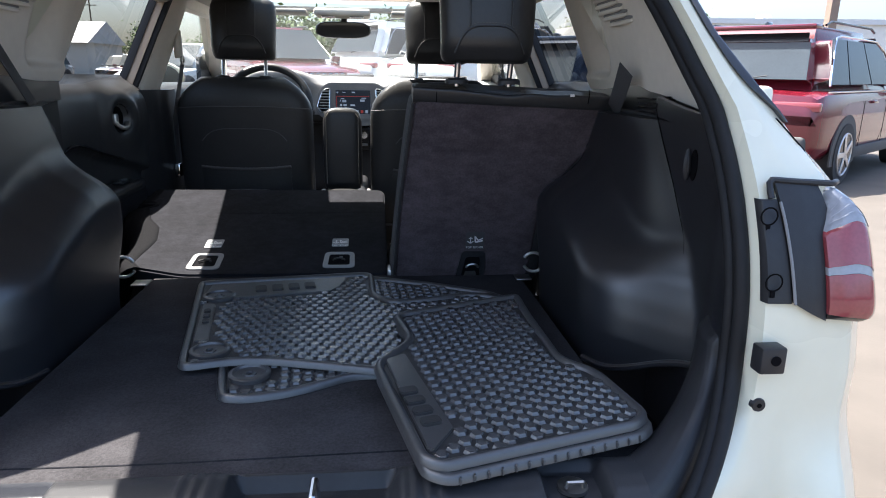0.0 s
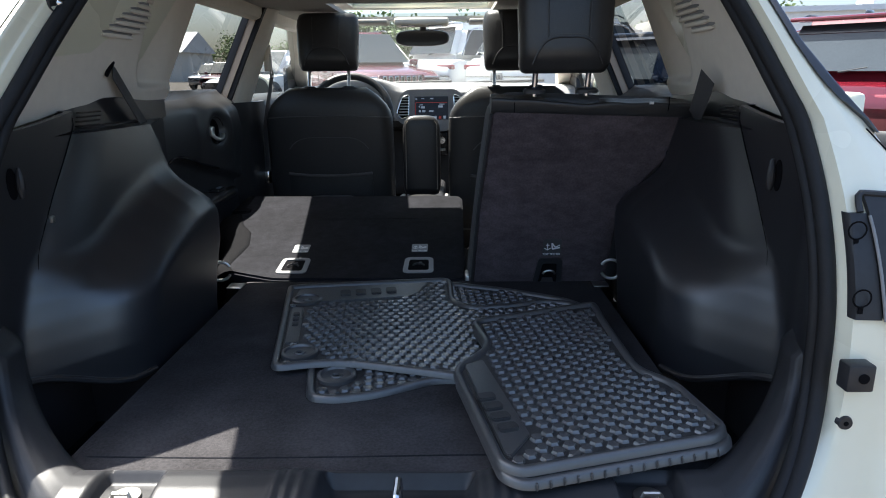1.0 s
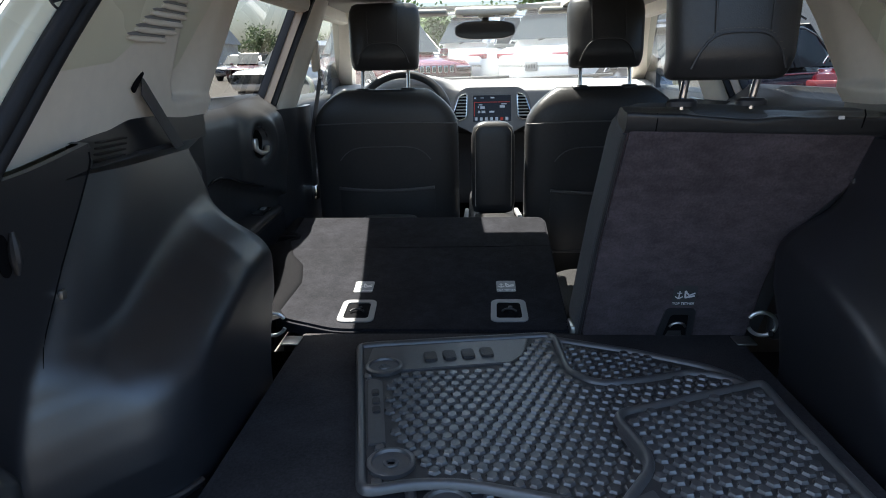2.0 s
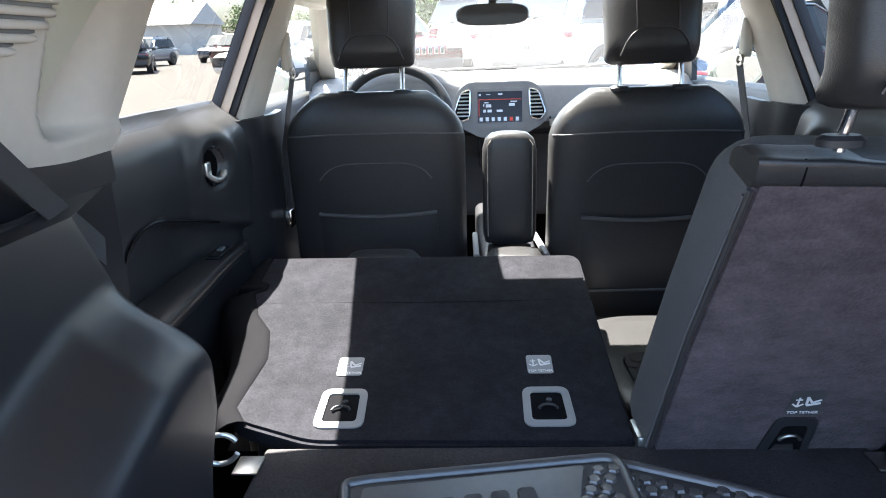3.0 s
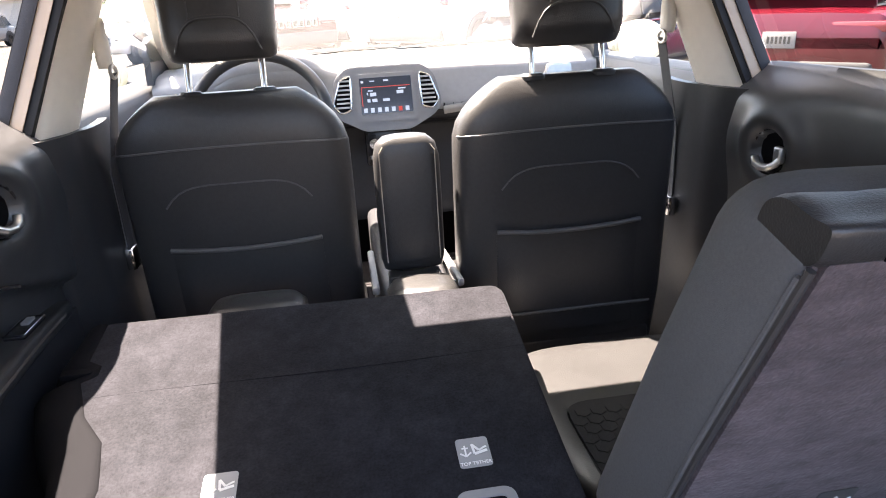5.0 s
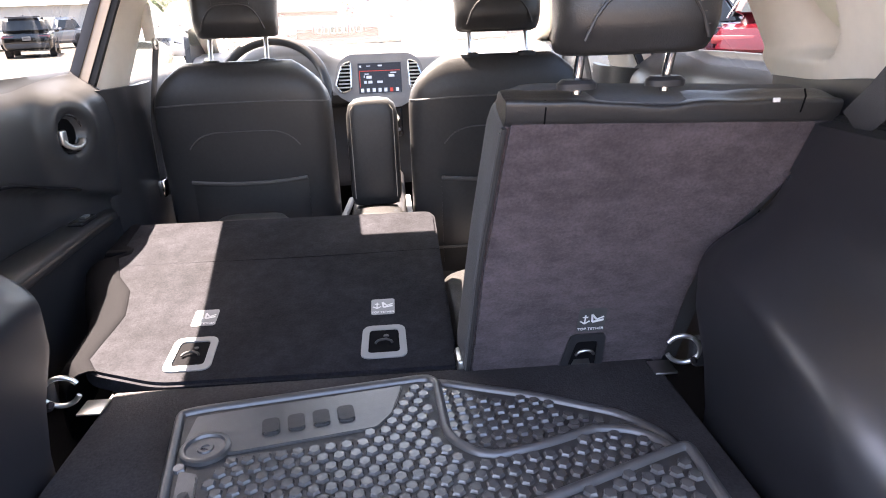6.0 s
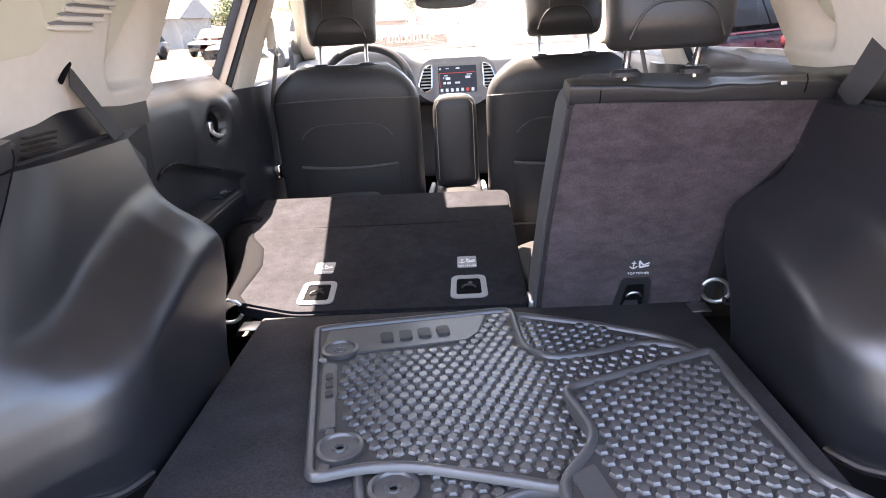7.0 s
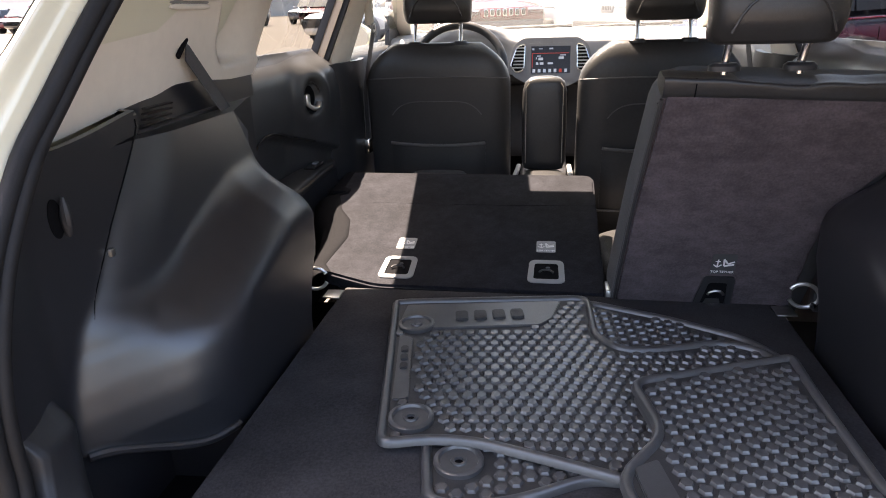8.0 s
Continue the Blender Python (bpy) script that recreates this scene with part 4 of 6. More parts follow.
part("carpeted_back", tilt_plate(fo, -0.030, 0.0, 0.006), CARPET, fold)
part("crease", tube([(x, 1.478 + 0.003 * math.sin(9 * x), fold_z(1.478) + 0.0002) for x in span(-0.585, 0.134, 24)], 0.0010, 5), CARPET, fold)
part("seat_padding", tilt_plate([Vector((p.x, max(1.10, min(p.y, 1.65)))) for p in round_poly([Vector(p) for p in ((0.125, 1.10), (0.123, 1.63), (-0.60, 1.64), (-0.60, 1.57), (-0.57, 1.45), (-0.53, 1.38), (-0.52, 1.15))], 0.03, 4)], -0.145, -0.031, 0.0), LEATHER, fold, "black leather seat padding underneath")
edge_l = [Vector(p) for p in ((-0.622, 1.66), (-0.628, 1.566), (-0.604, 1.552), (-0.604, 1.530), (-0.628, 1.516), (-0.600, 1.44), (-0.560, 1.385), (-0.542, 1.30), (-0.555, 1.215), (-0.562, 1.165), (-0.535, 1.125))]
BOLSTER = ((0.014, 0.0025), (0.002, 0.003), (-0.018, -0.002), (-0.038, -0.012), (-0.056, -0.036), (-0.064, -0.085), (-0.064, -0.17))


def bolster_pt(i, k):
    e, (dx, dz) = edge_l[i], BOLSTER[k]
    e = Vector((-0.622, e.y)) if e.y in (1.552, 1.530) else e
    grow = 0.55 + 0.65 * sstep(1.62, 1.50, e.y) - 0.35 * sstep(1.30, 1.14, e.y)
    return (e.x + dx * (grow if dx < 0 else 1.0), e.y, fold_z(e.y) + dz)


part("side_cloth", grid(bolster_pt, range(len(edge_l)), range(len(BOLSTER)), 0.004, (0.7, 0, -0.7)), CLOTH_BLACK, fold, "black cloth side of the folded seat", flat=60)
# dark block, slightly proud, standing for the shade in the strap notch
part("strap_slot", box((-0.624, 1.541, fold_z(1.541) - 0.003), (0.052, 0.020, 0.013), 0.004), DARK, fold)

def latch(parent, xc, yc):
    """Tether anchor: a grey frame round a flat dark sheet, painted as a deep shaded well, with a wire loop."""
    o = round_poly([Vector((xc + sx, yc + sy)) for sx, sy in ((-0.044, -0.051), (0.044, -0.051), (0.041, 0.050), (-0.041, 0.050))], 0.019, 6)
    i = round_poly([Vector((xc + sx, yc + sy)) for sx, sy in ((-0.030, -0.037), (0.030, -0.037), (0.028, 0.036), (-0.028, 0.036))], 0.009, 6)
    n = len(o)
    verts = [Vector((p.x, p.y, fold_z(p.y) + h)) for ring, h in ((o, 0.0005), (o, 0.003), (i, 0.004), (i, 0.0012)) for p in ring]
    faces = [(r * n + k, r * n + (k + 1) % n, (r + 1) * n + (k + 1) % n, (r + 1) * n + k) for r in range(3) for k in range(n)]
    fr = part("anchor_frame", pydata(verts, faces), GREY_PLASTIC, parent, "mid-grey plastic anchor frame")
    well = pydata([Vector((p.x, p.y, fold_z(p.y) + 0.0014)) for p in i], [tuple(range(n))])
    part("anchor_well", well, DARK, fr)
    part("anchor_loop", tube([(xc + 0.016 * math.cos(a), yc - 0.012 + 0.010 * math.sin(a), fold_z(yc) + 0.004 + 0.004 * math.sin(a)) for a in span(0.1, 3.04, 10)], 0.0024, 8), PLASTIC, fr, "black wire loop")
    part("anchor_screw", cyl((xc + 0.004, yc + 0.016, fold_z(yc + 0.016) + 0.001), (xc + 0.004, yc + 0.016, fold_z(yc + 0.016) + 0.004), 0.005, 12), PLASTIC, fr)


def anchor_icon(m, s):
    """A little anchor with a seat beside it."""
    bars = []
    for a, b, r in (((-0.30, -0.05), (-0.30, 0.42), 0.035), ((-0.42, 0.30), (-0.18, 0.30), 0.03), ((-0.5, 0.08), (-0.30, -0.08), 0.035), ((-0.30, -0.08), (-0.10, 0.08), 0.035),
                    ((0.02, 0.0), (0.50, 0.12), 0.06), ((0.02, 0.02), (-0.02, 0.45), 0.05), ((-0.02, 0.45), (0.20, 0.15), 0.05), ((0.2, 0.15), (0.5, 0.3), 0.04)):
        bars.append(tube([(a[0] * s, a[1] * s, 0.0006), (b[0] * s, b[1] * s, 0.0006)], r * s, 4, flat=(r * s, 0.0005)))
    bm = join(*bars)
    bmesh.ops.transform(bm, matrix=m, verts=bm.verts)
    return bm


def tether_label(parent, m, plate_mat):
    lab = thing("tether_label", m.translation, "small printed top tether label stuck on the seat back", "label", "tether labels") if parent is None else parent
    if plate_mat:
        bm = prism(round_poly([Vector(p) for p in ((-0.024, -0.027), (0.024, -0.027), (0.024, 0.027), (-0.024, 0.027))], 0.006, 4), 0, 0.0008)
        bmesh.ops.transform(bm, matrix=m, verts=bm.verts)
        pl = part("label_plate", bm, plate_mat, lab)
        ink = LABEL_WHITE
    else:
        pl, ink = lab, LABEL_WHITE
    part("anchor_symbol", anchor_icon(m @ Matrix.Translation((0.0, -0.004, 0.0009)), 0.040), ink, lab, kind="stuff")
    part("label_text", text_mesh("TOP TETHER", 0.0080, m @ Matrix.Translation((0, -0.0205, 0.0013)), 0.0003), ink, lab, "label reading TOP TETHER")


tilt_fold = Matrix.Rotation(math.atan2(0.20, 1.0), 4, "X")
for xc in (-0.356, 0.004):
    latch(fold, xc, 1.158)
    tether_label(None, Matrix.Translation((xc - 0.002, 1.273, fold_z(1.273) + 0.0012)) @ tilt_fold, LABEL)

# seat cushion under the fold and beside it
rc = thing("rear_seat_cushion", (0.0, 1.55, 0.40), "black leather rear bench cushion with perforated hexagon insert", "car seat", "rear seats")
part("cushion_right", loft([sring(0.375, 1.463, z, hw, hd, 5, 40) for z, hw, hd in ((0.42, 0.22, 0.22), (0.45, 0.232, 0.245), (0.665, 0.235, 0.252), (0.690, 0.228, 0.243), (0.702, 0.210, 0.222), (0.704, 0.180, 0.19))]), LEATHER, rc, flat=60)
ins = prism(round_poly([Vector(p) for p in ((0.20, 1.24), (0.55, 1.24), (0.55, 1.475), (0.20, 1.475))], 0.05, 5), 0.699, 0.707, 0.003)
insert = part("cushion_insert", ins, QUILT, rc, "hexagon-quilted insert")
hexes = []
for i in range(13):
    for j in range(14):
        hx = 0.215 + 0.0285 * i + (0.01425 if j % 2 else 0)
        hy = 1.262 + 0.0250 * j
        if hx < 0.538 and hy < 1.462:
            hexes.append((hx, hy))
pad_me = bpy.data.meshes.new("quilt_pad")
pad_me.from_pydata([(r * math.cos(a), r * math.sin(a), z) for r, z in ((0.0150, 0.0), (0.0142, 0.0025)) for a in span(math.pi / 6, 2 * math.pi + math.pi / 6, 7)[:-1]], [], [(a, (a + 1) % 6, 6 + (a + 1) % 6, 6 + a) for a in range(6)] + [(6, 7, 8, 9, 10, 11)])
pad_me.materials.append(QUILT)
for hx, hy in hexes:
    qp = new("quilt_pad", pad_me)
    qp.parent = insert
    qp.location = Vector((hx, hy, 0.7065)) - ORIGIN[insert]
part("cushion_left", loft([sring(-0.25, 1.56, z, hw, hd, 5, 40) for z, hw, hd in ((0.42, 0.36, 0.24), (0.45, 0.375, 0.27), (0.58, 0.378, 0.27), (0.60, 0.36, 0.25))]), LEATHER, rc, flat=60)
# headrests of the folded section showing past its front edge
for cx, w, y in ((-0.350, 0.20, 1.745), (-0.010, 0.15, 1.745)):
    part("folded_headrest", loft([sring(cx, y, z, hw, hd, 3.5, 28) for z, hw, hd in ((0.79, w * 0.42, 0.05), (0.81, w * 0.5, 0.065), (0.838, w * 0.5, 0.065), (0.857, w * 0.42, 0.05), (0.862, w * 0.25, 0.03))]), LEATHER, fold, "black leather headrest folded forward", flat=60)

# rear bench: standing section
st = thing("upright_rear_seat", (0.40, 1.05, 0.60), "rear seat section standing upright with carpeted back and leather top", "car seat", "rear seats")
SB = Vector((0, 1.056, 0.742))
SU = Vector((0, -0.186, 0.509)).normalized()
SN = Vector((0, -SU.z, SU.y))  # out of the carpeted face, rearward


def on_back(x, s, o=0.0):
    """x across, s metres up the seat back, o out of its face."""
    p = SB + SU * s + SN * o
    return Vector((x, p.y, p.z))


def back_plate(outline, o0, o1, bev=0.0):
    bm = prism(outline, 0.0, o1 - o0, bev)
    for v in bm.verts:
        v.co = on_back(v.co.x, v.co.y, o0 + v.co.z)
    return bm


face = round_poly([Vector(p) for p in ((0.154, -0.01), (0.170, 0.25), (0.196, 0.498), (0.655, 0.480), (0.672, 0.440), (0.618, 0.375), (0.545, 0.27), (0.520, 0.17), (0.515, -0.01))], [0.02, 0.01, 0.01, 0.01, 0.02, 0.05, 0.06, 0.05, 0.02], 4)
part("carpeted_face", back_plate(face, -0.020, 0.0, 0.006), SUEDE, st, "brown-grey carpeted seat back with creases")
shell = round_poly([Vector(p) for p in ((0.142, -0.03), (0.164, 0.25), (0.191, 0.520), (0.66, 0.498), (0.67, 0.43), (0.60, 0.33), (0.56, 0.2), (0.54, -0.03))], [0.03, 0.02, 0.065, 0.05, 0.03, 0.05, 0.05, 0.03], 5)
layers = []
for o, ins in ((-0.007, 0.005), (-0.013, 0.001), (-0.045, 0.0), (-0.080, -0.002), (-0.102, 0.0), (-0.116, 0.004), (-0.128, 0.011), (-0.137, 0.021), (-0.143, 0.035), (-0.146, 0.052)):
    layers.append([on_back(p.x, p.y, o) for p in inset_outline(shell, ins)])
shell_bm = loft(layers)
for v in shell_bm.verts:
    rel = v.co - SB
    h, o = rel.dot(SU), rel.dot(SN)
    v.co += SU * 0.20 * min(0.0, o + 0.021) * sstep(0.40, 0.50, h)
part("side_bolster", shell_bm, LEATHER_SOFT, st, "dark grey cloth side and front padding", flat=60)
part("edge_piping", tube([on_back(lerp_table([(0, 0.1525), (0.25, 0.168), (0.485, 0.1925)], s), s, -0.003) for s in span(0.0, 0.485, 16)], 0.0040, 8), HEAD_SEAM, st)
part("edge_welt", tube([on_back(lerp_table([(0, 0.1495), (0.25, 0.1655), (0.475, 0.190)], s), s, -0.008) for s in span(0.0, 0.475, 16)], 0.0035, 8), LEATHER_SOFT, st)
# leather top roll with joints
rings = []
for x in span(0.193, 0.655, 48):
    k = 1.0
    e = min(x - 0.193, 0.655 - x)
    k = 0.93 + 0.07 * min(1, e / 0.010)
    wob = 0.004 * math.sin(34 * x) + 0.003 * math.sin(71 * x)
    s0 = 0.508 - 0.020 * (x - 0.16) / 0.5
    dip = -0.008 * math.exp(-((x - 0.40) / 0.05) ** 2)
    ring = []
    for a in span(0, 2 * math.pi, 41)[:-1]:
        cs, sn = math.cos(a), math.sin(a)
        ring.append(on_back(x, s0 + (0.022 * k + wob * 0.3) * math.copysign(abs(sn) ** 0.5, sn) + (dip if sn > 0 else 0) + 0.002 + 0.36 * (-0.038 + 0.040 * cs), -0.038 + 0.040 * k * math.copysign(abs(cs) ** 0.5, cs)))
    rings.append(ring)
roll = part("leather_top", loft(rings), LEATHER, st, "black leather top roll", flat=60)
for xs in (0.245, 0.595):
    part("joint", tube([on_back(xs, s, o) for s, o in ((0.492, 0.0022), (0.50, 0.0026), (0.515, 0.0016), (0.522, -0.006))], 0.0012, 6), DARK, roll)
part("upholstery_tag", box(on_back(0.555, 0.512, 0.003), (0.010, 0.003, 0.006), 0.001), LABEL_WHITE, st)
# black anchor well low on the face; a flat dark sheet paints its shade
wo = round_poly([Vector(p) for p in ((0.315, -0.008), (0.395, -0.008), (0.392, 0.082), (0.330, 0.082))], 0.012, 4)
wi = round_poly([Vector(p) for p in ((0.330, -0.006), (0.382, -0.006), (0.379, 0.066), (0.341, 0.066))], 0.008, 4)
n = len(wo)
vv = [on_back(p.x, p.y, h) for ring, h in ((wo, 0.0005), (wo, 0.004), (wi, 0.005), (wi, 0.001)) for p in ring]
af = part("anchor_frame", pydata(vv, [(r * n + k, r * n + (k + 1) % n, (r + 1) * n + (k + 1) % n, (r + 1) * n + k) for r in range(3) for k in range(n)]), PLASTIC, st, "black plastic anchor frame")
part("anchor_well", pydata([on_back(p.x, p.y, 0.0014) for p in wi], [tuple(range(n))]), DARK, af)
part("anchor_loop", tube([on_back(0.360 + 0.016 * math.cos(a), 0.030 + 0.012 * math.sin(a), 0.004) for a in span(0.1, 3.04, 10)], 0.003, 8), STEEL, af, "bright wire loop")
part("anchor_plate", pydata([on_back(x, s, 0.002) for x, s in ((0.338, 0.0), (0.375, 0.0), (0.370, 0.018), (0.343, 0.018))], [(0, 1, 2, 3)]), STEEL, af)
mb = Matrix((( 1, 0, 0, 0.362), (0, SU.y, SN.y, on_back(0, 0.115).y), (0, SU.z, SN.z, on_back(0, 0.115).z), (0, 0, 0, 1)))
tether_label(None, mb @ Matrix.Translation((0, 0, 0.0008)), LABEL_INK)
part("seat_pin", cyl(on_back(0.612, 0.392, -0.03), on_back(0.612, 0.392, 0.012), 0.007, 12), CHROME, st, "bright locking pin")
headrest("rear_headrest", 0.352, 0.872, 1.289, 1.474, 0.208, 0.11, "black leather headrest on chrome posts above the rear seat", 1.248, 0.060, 0.905, toward=-0.02)

# hinge bracket between the two sections, floor flaps
part("hinge_plate", box((0.143, 1.095, 0.735), (0.016, 0.06, 0.05), 0.006), STEEL, st, "grey metal hinge bracket")
for sx, x in ((-1, -0.478), (1, 0.492)):
    fl = thing("floor_clip", (x, 1.01, 0.74), "small grey metal bracket at the floor edge", "bracket", "floor brackets")
    part("clip_plate", box((x, 1.015, 0.749), (0.040, 0.045, 0.004), 0.0015), STEEL, fl)


def tie_ring(cx, side):
    tr = thing("tie_down_ring", (cx, 1.0, 0.76), "polished steel tie-down ring on a black bracket", "tie-down ring", "tie-down rings")
    c = Vector((cx, 0.985, 0.799))
    part("ring", tube([c + Vector((-side * 0.026 * math.cos(a), 0.006 * math.cos(a), 0.025 * math.sin(a))) for a in span(0.45, 5.85, 26)], 0.0042, 10), RING_STEEL, tr)
    part("bracket", box((cx + side * 0.030, 0.992, 0.790), (0.026, 0.030, 0.050), 0.008, 3), PLASTIC, tr)
    part("bracket_bolt", cyl((cx + side * 0.018, 0.976, 0.782), (cx + side * 0.014, 0.974, 0.782), 0.006, 10), CHROME, tr)


tie_ring(0.512, 1)
tie_ring(-0.506, -1)


# ---- rubber mats on the load floor ----
STRETCH = 1.085  # treads are a little longer than wide


def mat_plate(name, outline, r, z, label, pads=(), holes=(), axis=0.0, pitch=0.0231, thick=0.008, drop=None, phase=(0, 0), singles=300):
    """A rubber floor mat: base plate, raised rim, hexagon treads, flat badge pads and eyelets.
    drop(x, y): how far the mat hangs below its level there."""
    o = round_poly([Vector(p) for p in outline], r, 6)
    cen = sum(o, Vector((0, 0))) / len(o)
    th = thing(name, (cen.x, cen.y, z), label, "floor mat", "stacked rubber mats")
    drop = drop or (lambda x, y: 0.0)

    def bend(bm):
        for v in bm.verts:
            v.co.z -= drop(v.co.x, v.co.y)
        return bm

    # base as a strip-filled plate, fine enough to bend
    base = prism(o, z, z + thick * 0.45)
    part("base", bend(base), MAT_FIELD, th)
    rings = []
    for ins, h in ((-0.002, -0.001), (0.000, thick * 0.9), (0.003, thick * 1.35), (0.009, thick * 1.4), (0.013, thick * 0.9), (0.0145, thick * 0.42)):
        q = inset_outline(o, ins)
        rings.append([Vector((p.x, p.y, z + h)) for p in q])
    nn = len(rings[0])
    verts = [p for ring in rings for p in ring]
    faces = [(a * nn + k, a * nn + (k + 1) % nn, (a + 1) * nn + (k + 1) % nn, (a + 1) * nn + k) for a in range(len(rings) - 1) for k in range(nn)]
    part("rim", bend(pydata(verts, faces)), RUBBER, th, flat=50)
    inner = inset_outline(o, 0.019)
    pad_polys = [round_poly([Vector(p) for p in pd], 0.006, 3) for pd in pads]
    ca, sa = math.cos(axis), math.sin(axis)
    R = pitch * 0.462
    hexagon = [(rr * math.cos(a), rr * math.sin(a), hh) for rr, hh in ((R, 0.0), (R * 0.80, 0.0038), (R * 0.73, 0.0043)) for a in [axis + math.pi / 6 + k * math.pi / 3 for k in range(6)]]
    hexagon = [(x, y * STRETCH, h) for x, y, h in hexagon]
    hex_faces = [(r + a, r + (a + 1) % 6, r + 6 + (a + 1) % 6, r + 6 + a) for r in (0, 6) for a in range(6)] + [(12, 13, 14, 15, 16, 17)]
    spots = []
    for i in range(-50, 50):
        for j in range(-40, 40):
            u = j * pitch + (pitch / 2 if i % 2 else 0) + phase[0]
            v = i * pitch * 0.866 + phase[1]
            x, y = cen.x + u * ca - v * sa, cen.y + (u * sa + v * ca) * STRETCH
            if not inside((x, y), inner) or any(inside((x, y), inset_outline(pp, -0.008)) for pp in pad_polys):
                continue
            if any((x - hx) ** 2 + (y - hy) ** 2 < 0.045 ** 2 for hx, hy in holes):
                continue
            spots.append((x, y))
    spots.sort(key=lambda p: p[1])
    top = z + thick * 0.44
    tread_me = bpy.data.meshes.new("tread")
    tread_me.from_pydata(hexagon, [], hex_faces)
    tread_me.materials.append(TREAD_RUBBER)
    for x, y in spots[:singles]:
        tr = new("tread", tread_me)
        tr.parent = th
        tr.location = Vector((x, y, top)) - ORIGIN[th]
    rest = spots[singles:]
    if rest:
        far = bpy.data.meshes.new("tread_field")
        far.from_pydata([(x + a - ORIGIN[th].x, y + b - ORIGIN[th].y, top + h - ORIGIN[th].z) for x, y in rest for a, b, h in hexagon], [], [tuple(18 * k + q for q in f) for k in range(len(rest)) for f in hex_faces])
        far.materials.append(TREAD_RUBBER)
        fo_ = new("tread_field", far)
        fo_.parent = th
        tagged(fo_, kind="stuff")
    for pp in pad_polys:
        part("badge_pad", bend(prism(pp, z + thick * 0.40, z + thick * 0.95, 0.0015)), RUBBER, th)
    for hx, hy in holes:
        n = 28
        prof = ((0.036, 0.3), (0.036, 1.25), (0.033, 1.5), (0.029, 1.5), (0.027, 1.0), (0.012, 0.9), (0.011, 1.15), (0.007, 1.15), (0.006, 0.5))
        part("eyelet", bend(loft([[Vector((hx + rr * math.cos(2 * math.pi * k / n), hy + rr * math.sin(2 * math.pi * k / n), z + thick * h)) for k in range(n)] for rr, h in prof], caps=False)), RUBBER, th, "round mat eyelet")
        part("eyelet_hole", bend(cyl((hx, hy, z + thick * 0.5), (hx, hy, z + thick * 0.62), 0.007, 12)), DARK, th)
    return th


def badge_bars(parent, a, b, z, count=4, h=0.022, up=(0, 1)):
    """Raised plain shapes standing in for the moulded badge."""
    a, b, up = Vector(a), Vector(b), Vector(up)
    d = (b - a)
    w = d.length / count
    e = d.normalized()
    for i in range(count):
        c = a + e * (w * (i + 0.5))
        bar = round_poly([c + e * s * w * 0.34 + up * t * h / 2 for s, t in ((-1, -1), (1, -1), (1, 1), (-1, 1))], 0.008, 5)
        # darker rubber than the pad, painting the shadow edges of the marks
        part("badge_mark", prism(bar, z - 0.001, z + 0.0050, 0.0015), MAT_FIELD, parent)


# lowest front mat
mat_plate("front_mat", ((-0.170, 0.478), (-0.148, 0.374), (-0.10, 0.366), (-0.03, 0.384), (0.07, 0.442), (0.30, 0.43), (0.43, 0.60), (0.428, 0.815), (0.38, 0.884), (0.25, 0.957), (0.095, 1.020), (-0.12, 1.0), (-0.20, 0.75)),
          0.03, FLOOR_Z + 0.002, "black rubber front floor mat lying lowest on the load floor", holes=((-0.112, 0.458),), axis=0.62, pads=(), singles=0)
# upper front mat
fm = mat_plate("front_mat", ((-0.235, 0.464), (-0.322, 0.955), (-0.285, 0.966), (0.098, 1.020), (0.106, 0.840), (0.150, 0.792), (0.240, 0.812), (0.318, 0.842), (0.380, 0.826), (0.416, 0.780), (0.43, 0.62), (0.30, 0.42), (0.13, 0.424), (0.036, 0.453), (-0.09, 0.487), (-0.16, 0.487)),
               [0.03, 0.035, 0.03, 0.04, 0.05, 0.05, 0.05, 0.05, 0.03, 0.03, 0.03, 0.03, 0.05, 0.06, 0.06, 0.05], FLOOR_Z + 0.014, "black rubber front floor mat with hexagon treads and eyelets",
               pads=(((-0.238, 0.582), (-0.212, 0.588), (-0.246, 0.795), (-0.274, 0.805)), ((-0.212, 0.836), (-0.004, 0.873), (0.018, 0.905), (0.036, 0.988), (-0.286, 0.938), (-0.286, 0.862))),
               holes=((-0.197, 0.536), (-0.250, 0.851)), axis=0.101)
badge_bars(fm, (-0.182, 0.888), (-0.034, 0.916), FLOOR_Z + 0.0215, 4, 0.040, (-0.17, 0.98))
badge_bars(fm, (-0.238, 0.670), (-0.254, 0.760), FLOOR_Z + 0.0205, 3, 0.014, (0.97, 0.22))

REAR_OUT = ((0.138, 0.648), (0.425, 0.762), (0.422, 0.640), (0.428, 0.410), (0.474, 0.362), (0.500, 0.214), (0.474, 0.186), (0.190, 0.103), (0.160, 0.123), (0.100, 0.415), (0.168, 0.515))
RAD = [0.03, 0.03, 0.05, 0.08, 0.06, 0.03, 0.03, 0.03, 0.03, 0.03, 0.04]


def rear_mat(dx, dy, z, label, singles):
    return mat_plate("rear_mat", [(x + dx, y + dy) for x, y in REAR_OUT], RAD, z, label,
                     pads=(tuple((x + dx, y + dy) for x, y in ((0.122, 0.430), (0.156, 0.452), (0.212, 0.196), (0.180, 0.140), (0.172, 0.145))),), axis=-0.35, pitch=0.0229, phase=(0.01, 0.004), singles=singles)


